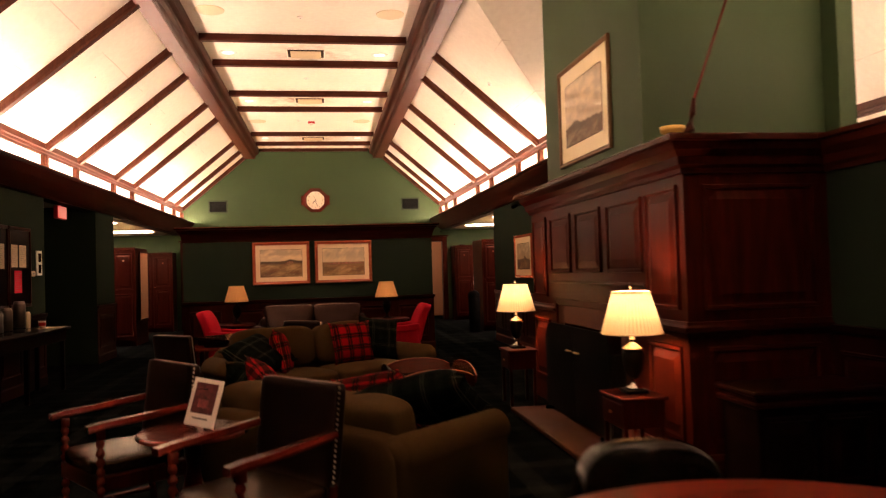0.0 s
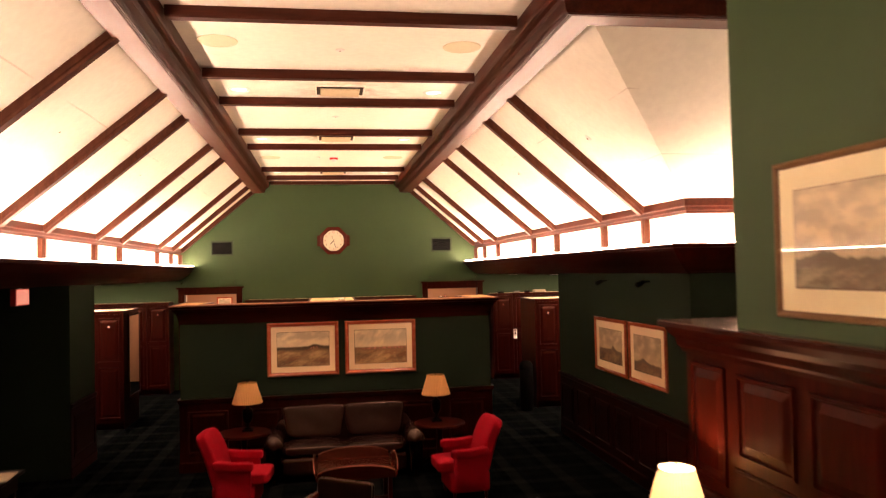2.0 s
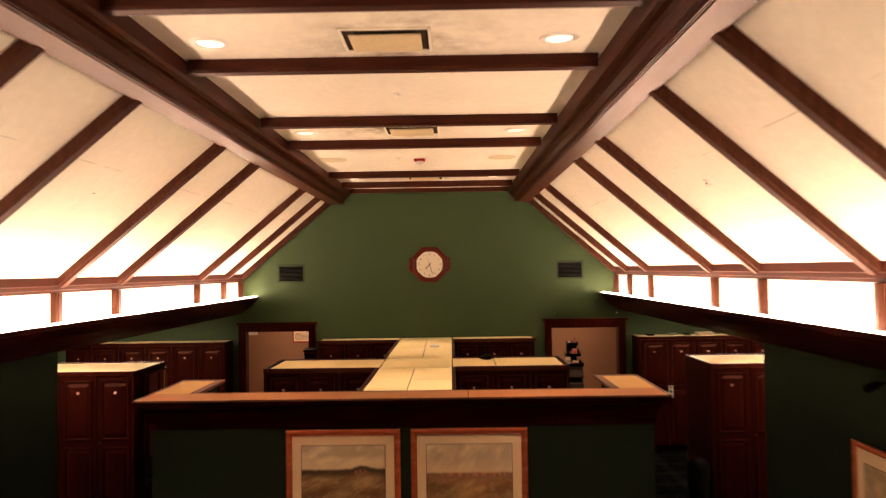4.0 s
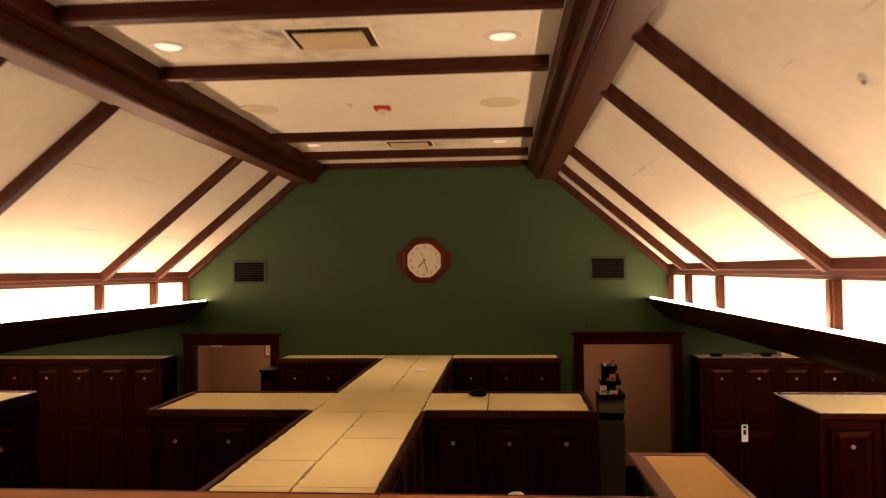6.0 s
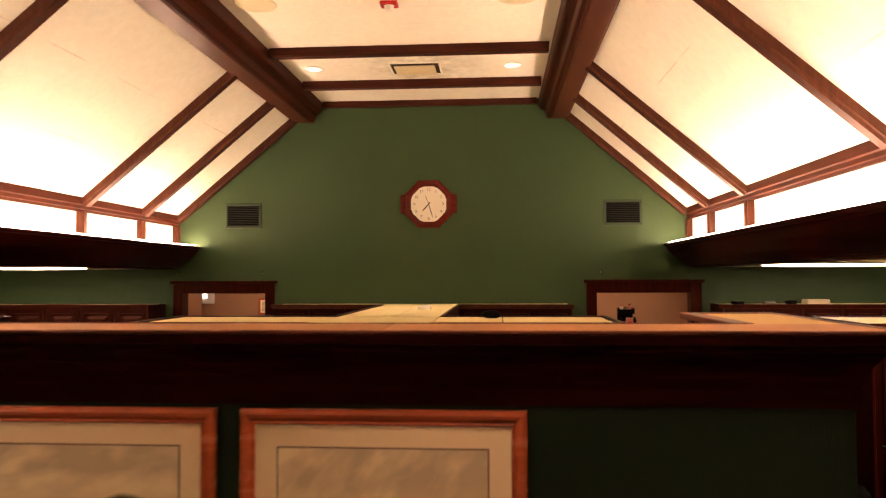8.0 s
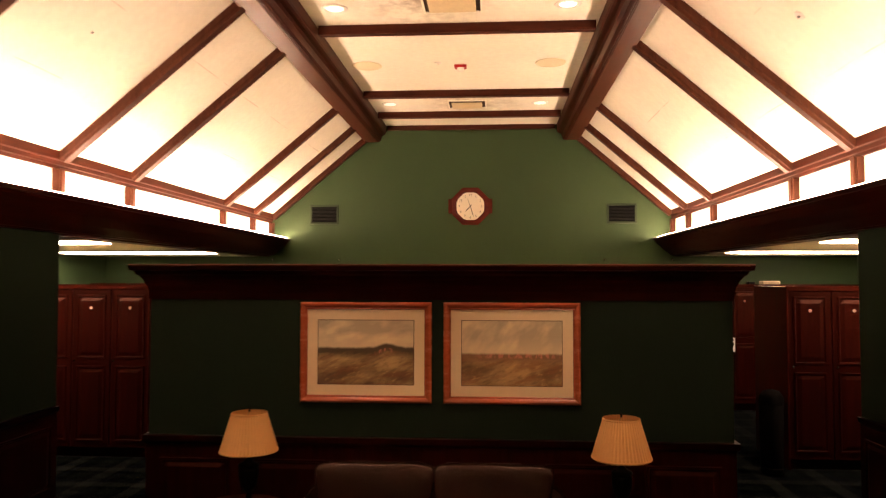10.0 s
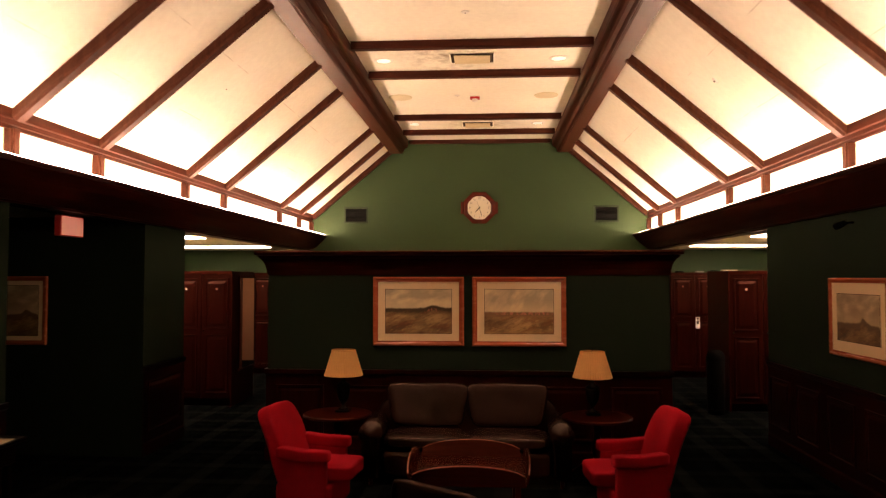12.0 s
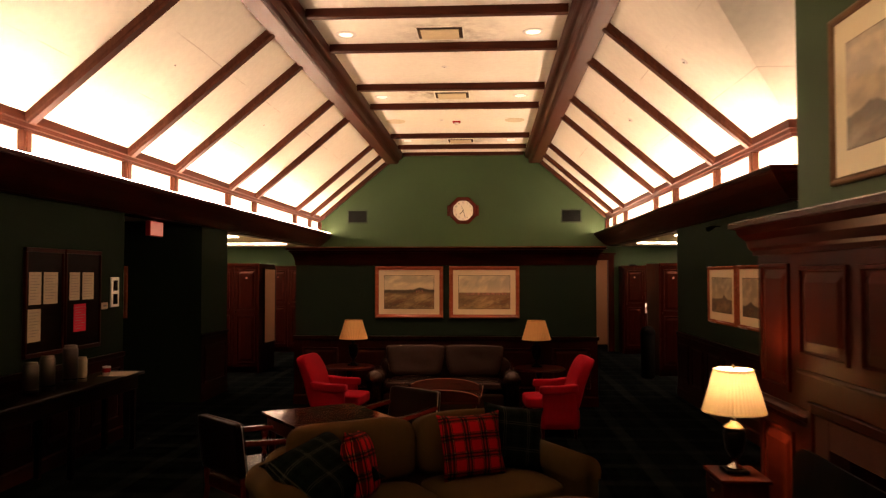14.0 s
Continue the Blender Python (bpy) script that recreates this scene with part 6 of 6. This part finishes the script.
# ---- console, notice boards and drinks by the west wall ----
t = thing("console_table", pose(-3.22, 7.15, 0), "dark wooden console table against the green wall", "console table")
part("tabletop", box(-0.2, 0.22, -1.25, 1.27, 0.76, 0.79, 0.006), M_BLACKWOOD, t)
part("apron", box(-0.18, 0.18, -1.2, 1.2, 0.62, 0.76, 0.004), M_BLACKWOOD, t)
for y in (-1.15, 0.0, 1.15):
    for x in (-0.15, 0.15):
        part("leg", box(x - 0.025, x + 0.025, y - 0.025, y + 0.025, 0, 0.62, 0.005), M_BLACKWOOD, t)
M_STEEL = surface("brushed_steel", (0.15, 0.12, 0.105), 0.38, 0.9, var=0.1, big=8, fine=70, stretch=(1, 1, 6))
for y, h, r, mt, lb in ((6.82, 0.27, 0.062, M_STEEL, "steel vacuum jug on the console"), (7.06, 0.30, 0.062, M_STEEL, "steel vacuum jug on the console"), (7.42, 0.36, 0.064, M_STEEL, "tall steel vacuum jug on the console"), (7.62, 0.23, 0.045, M_PAPER, "pale paper cup stack on the console")):
    t = thing("vacuum_jug" if mt is M_STEEL else "cup_stack", pose(-3.24, y, 0.79), lb, "jug" if mt is M_STEEL else "cups", "jugs")
    part("body", lathe([(0, 0), (r, 0), (r, h * 0.90), (r * 0.94, h * 0.93), (r * 0.86, h * 0.935), (r * 0.84, h), (0, h)], 20), mt, t, smooth=True)
    part("band", lathe([(r + 0.001, h * 0.12), (r + 0.002, h * 0.14), (r + 0.001, h * 0.16)], 20), M_BLACK, t)
    if mt is M_STEEL:
        part("handle", tube([(0, r, h * 0.75), (0, r + 0.05, h * 0.7), (0, r + 0.05, h * 0.3), (0, r, h * 0.22)], 0.008), M_BLACK, t)
tagged(mesh_ob("napkin", box(-0.12, 0.16, -0.17, 0.17, 0, 0.006, 0.002), M_PAPER), "white paper sheet on the console end", "paper").matrix_world = pose(-3.16, 8.12, 0.791, 0, 0, 6)
t = thing("mug", pose(-3.2, 8.0, 0.797), "small red and white mug on the paper", "mug")
part("cup", lathe([(0, 0), (0.035, 0), (0.04, 0.09), (0.036, 0.09), (0.032, 0.01), (0, 0.008)], 18), M_WHITE, t, smooth=True)
part("band", lathe([(0.037, 0.03), (0.0415, 0.05), (0.041, 0.075)], 18), M_REDPLASTIC, t)
for y0, y1, sheets in ((7.04, 7.58, ((7.07, 7.25, 1.53, 1.82, M_PAPER), (7.29, 7.51, 1.53, 1.82, M_PAPER), (7.06, 7.25, 1.20, 1.49, M_PAPER))), (7.66, 8.26, ((7.71, 7.89, 1.55, 1.82, M_PAPER), (7.94, 8.15, 1.55, 1.82, M_PAPER), (7.79, 8.01, 1.24, 1.51, M_REDPAPER)))):
    t = thing("notice_board", pose(-W, 0, 0), "dark wooden notice board with pinned papers", "notice board", "notice boards")
    part("backing", box(0, 0.02, y0, y1, 1.10, 2.0, 0.0), M_BLACKWOOD, t)
    bm = bmesh.new()
    for a, b, c, d in ((y0 - 0.03, y1 + 0.03, 2.0, 2.04), (y0 - 0.03, y1 + 0.03, 1.06, 1.10), (y0 - 0.03, y0, 1.10, 2.0), (y1, y1 + 0.03, 1.10, 2.0)):
        box(0, 0.035, a, b, c, d, 0.005, bm)
    part("frame", bm, M_WOOD, t)
    for a, b, c, d, mt in sheets:
        bm = box(0.021, 0.023, a, b, c, d)
        sheet = part("sheet", bm, mt, t, "red paper sheet" if mt is M_REDPAPER else "printed paper sheet")
        bm = bmesh.new()
        for k in range(9):
            z = d - 0.03 - 0.026 * k
            if z > c + 0.02:
                box(0.023, 0.0236, a + 0.018, b - 0.018 - 0.03 * ((k * 7) % 3), z - 0.004, z, bm=bm)
        part("print_bars", bm, M_GREY, sheet)

# ---- things seen through the doorways ----
M_KIOSK = surface("dark_grey_laminate", (0.035, 0.026, 0.020), 0.45, var=0.15, spec=0.1)
t = thing("product_stand", pose(2.445, 17.45, 0), "dark grey dispenser stand with three small shelves of toiletries", "display stand")
side = [(-0.13, 0.0), (0.14, 0.0), (0.14, 1.60), (-0.06, 1.60), (-0.09, 1.52), (-0.15, 1.45), (-0.165, 1.42), (-0.15, 1.40), (-0.06, 1.39), (-0.05, 1.31), (-0.13, 1.29)]
part("pedestal", prism(side, -0.155, 0.155, "x"), M_KIOSK, t, "grey laminated pedestal with a dark slot")
# Metal strip added in place of a highlight along the pedestal edge.
part("edge_highlight", box(-0.160, -0.155, -0.132, -0.12, 0.02, 1.29), M_SILVER, t, "bright strip standing in for the edge highlight")
# Black sheet painting the recess's shade into the slot.
part("slot", box(-0.13, 0.14, -0.064, -0.046, 1.312, 1.388), M_BLACK, t)
part("back_board", box(-0.09, 0.09, 0.115, 0.13, 1.60, 1.98, 0.004), M_BLACK, t)
SHELVES = ((1.60, 0.31, -0.12), (1.757, 0.24, -0.05), (1.93, 0.175, 0.02))
for z, w, front in SHELVES:
    part("shelf", box(-w / 2, w / 2, front, 0.115, z - 0.015, z, 0.003), M_BLACK, t)
    part("lip", box(-w / 2, w / 2, front - 0.010, front, z - 0.02, z + 0.035, 0.003), M_BLACK, t)
    for sx in (-1, 1):
        part("shelf_end", box(min(sx * w / 2, sx * (w / 2 + 0.008)), max(sx * w / 2, sx * (w / 2 + 0.008)), front - 0.010, 0.115, z - 0.02, z + 0.05, 0.003), M_BLACK, t)
M_PINKBOX = surface("pink_carton", (0.50, 0.16, 0.12), 0.5, var=0.2, big=20)
M_CARTON = surface("white_carton", (0.62, 0.50, 0.38), 0.5, var=0.15, big=20)
for x, n, w, h in ((-0.095, 0, 0.075, 0.135), (0.030, 0, 0.085, 0.075), (0.030, 1, 0.075, 0.11)):
    z, _, front = SHELVES[n]
    b = thing("carton", pose(2.445 + x, 17.45 + front + 0.03, z), "small printed toiletry carton on the stand", "carton", "toiletry cartons")
    part("box", box(-w / 2, w / 2, -0.02, 0.02, 0, h, 0.002), M_PINKBOX if n else M_CARTON, b)
    part("print_bar", box(-w / 2 + 0.008, w / 2 - 0.008, -0.022, -0.02, h * 0.40, h * 0.62), M_REDPLASTIC if n or h < 0.1 else M_GREY, b)
for x, n, hh, mt in ((-0.035, 0, 0.085, M_BOTTLE), (0.105, 0, 0.095, M_BROWN), (-0.075, 1, 0.10, M_BROWN), (-0.030, 1, 0.085, M_BOTTLE), (0.090, 1, 0.12, M_BROWN), (-0.050, 2, 0.085, M_CARTON), (0.0, 2, 0.06, M_BOTTLE), (0.045, 2, 0.10, M_PINKBOX)):
    z, _, front = SHELVES[n]
    b = thing("bottle", pose(2.445 + x, 17.45 + front + 0.04, z), "small toiletry bottle on the stand", "bottle", "toiletry bottles")
    part("body", lathe([(0, 0), (0.021, 0), (0.021, hh * 0.72), (0.011, hh * 0.84), (0, hh * 0.84)], 12), mt, b)
    part("cap", lathe([(0, hh * 0.84), (0.012, hh * 0.84), (0.012, hh), (0, hh)], 10), M_REDPLASTIC if mt is M_CARTON else M_BLACK, b)
t = thing("cabinet", pose(-2.08, 18.2, 0), "narrow dark wooden cabinet beside the locker row", "cabinet")
part("body", box(-0.105, 0.105, -0.21, 0.19, 0, 1.81, 0.004), M_WOOD, t)
part("top", box(-0.125, 0.112, -0.225, 0.19, 1.81, 1.85, 0.01), M_BLACKWOOD, t)
depth, us, zs = raised(-0.07, 0.07, 0.15, 1.70, 0.02, 0.02, 0.01)
part("door", relief([-0.1] + us + [0.1], [0.08] + zs + [1.78], depth, 0.0), M_WOOD, t).matrix_local = pose(0, -0.222, 0)
picture(pose(-2.69, 20.3, 1.89), 0.38, 0.26, M_ART_D, "small framed picture in the room behind the doorway", 0.03, 0.03)
t = thing("emergency_light", pose(-3.70, 20.298, 2.03), "small white wall-mounted emergency light", "wall light")
part("case", box(-0.10, 0.10, -0.06, 0, -0.10, 0.08, 0.01), M_WHITE, t)
part("lamp", box(-0.08, -0.01, -0.075, -0.06, -0.01, 0.06, 0.005), glow("emergency_lamp", (1, 0.95, 0.85), 3.0), t)
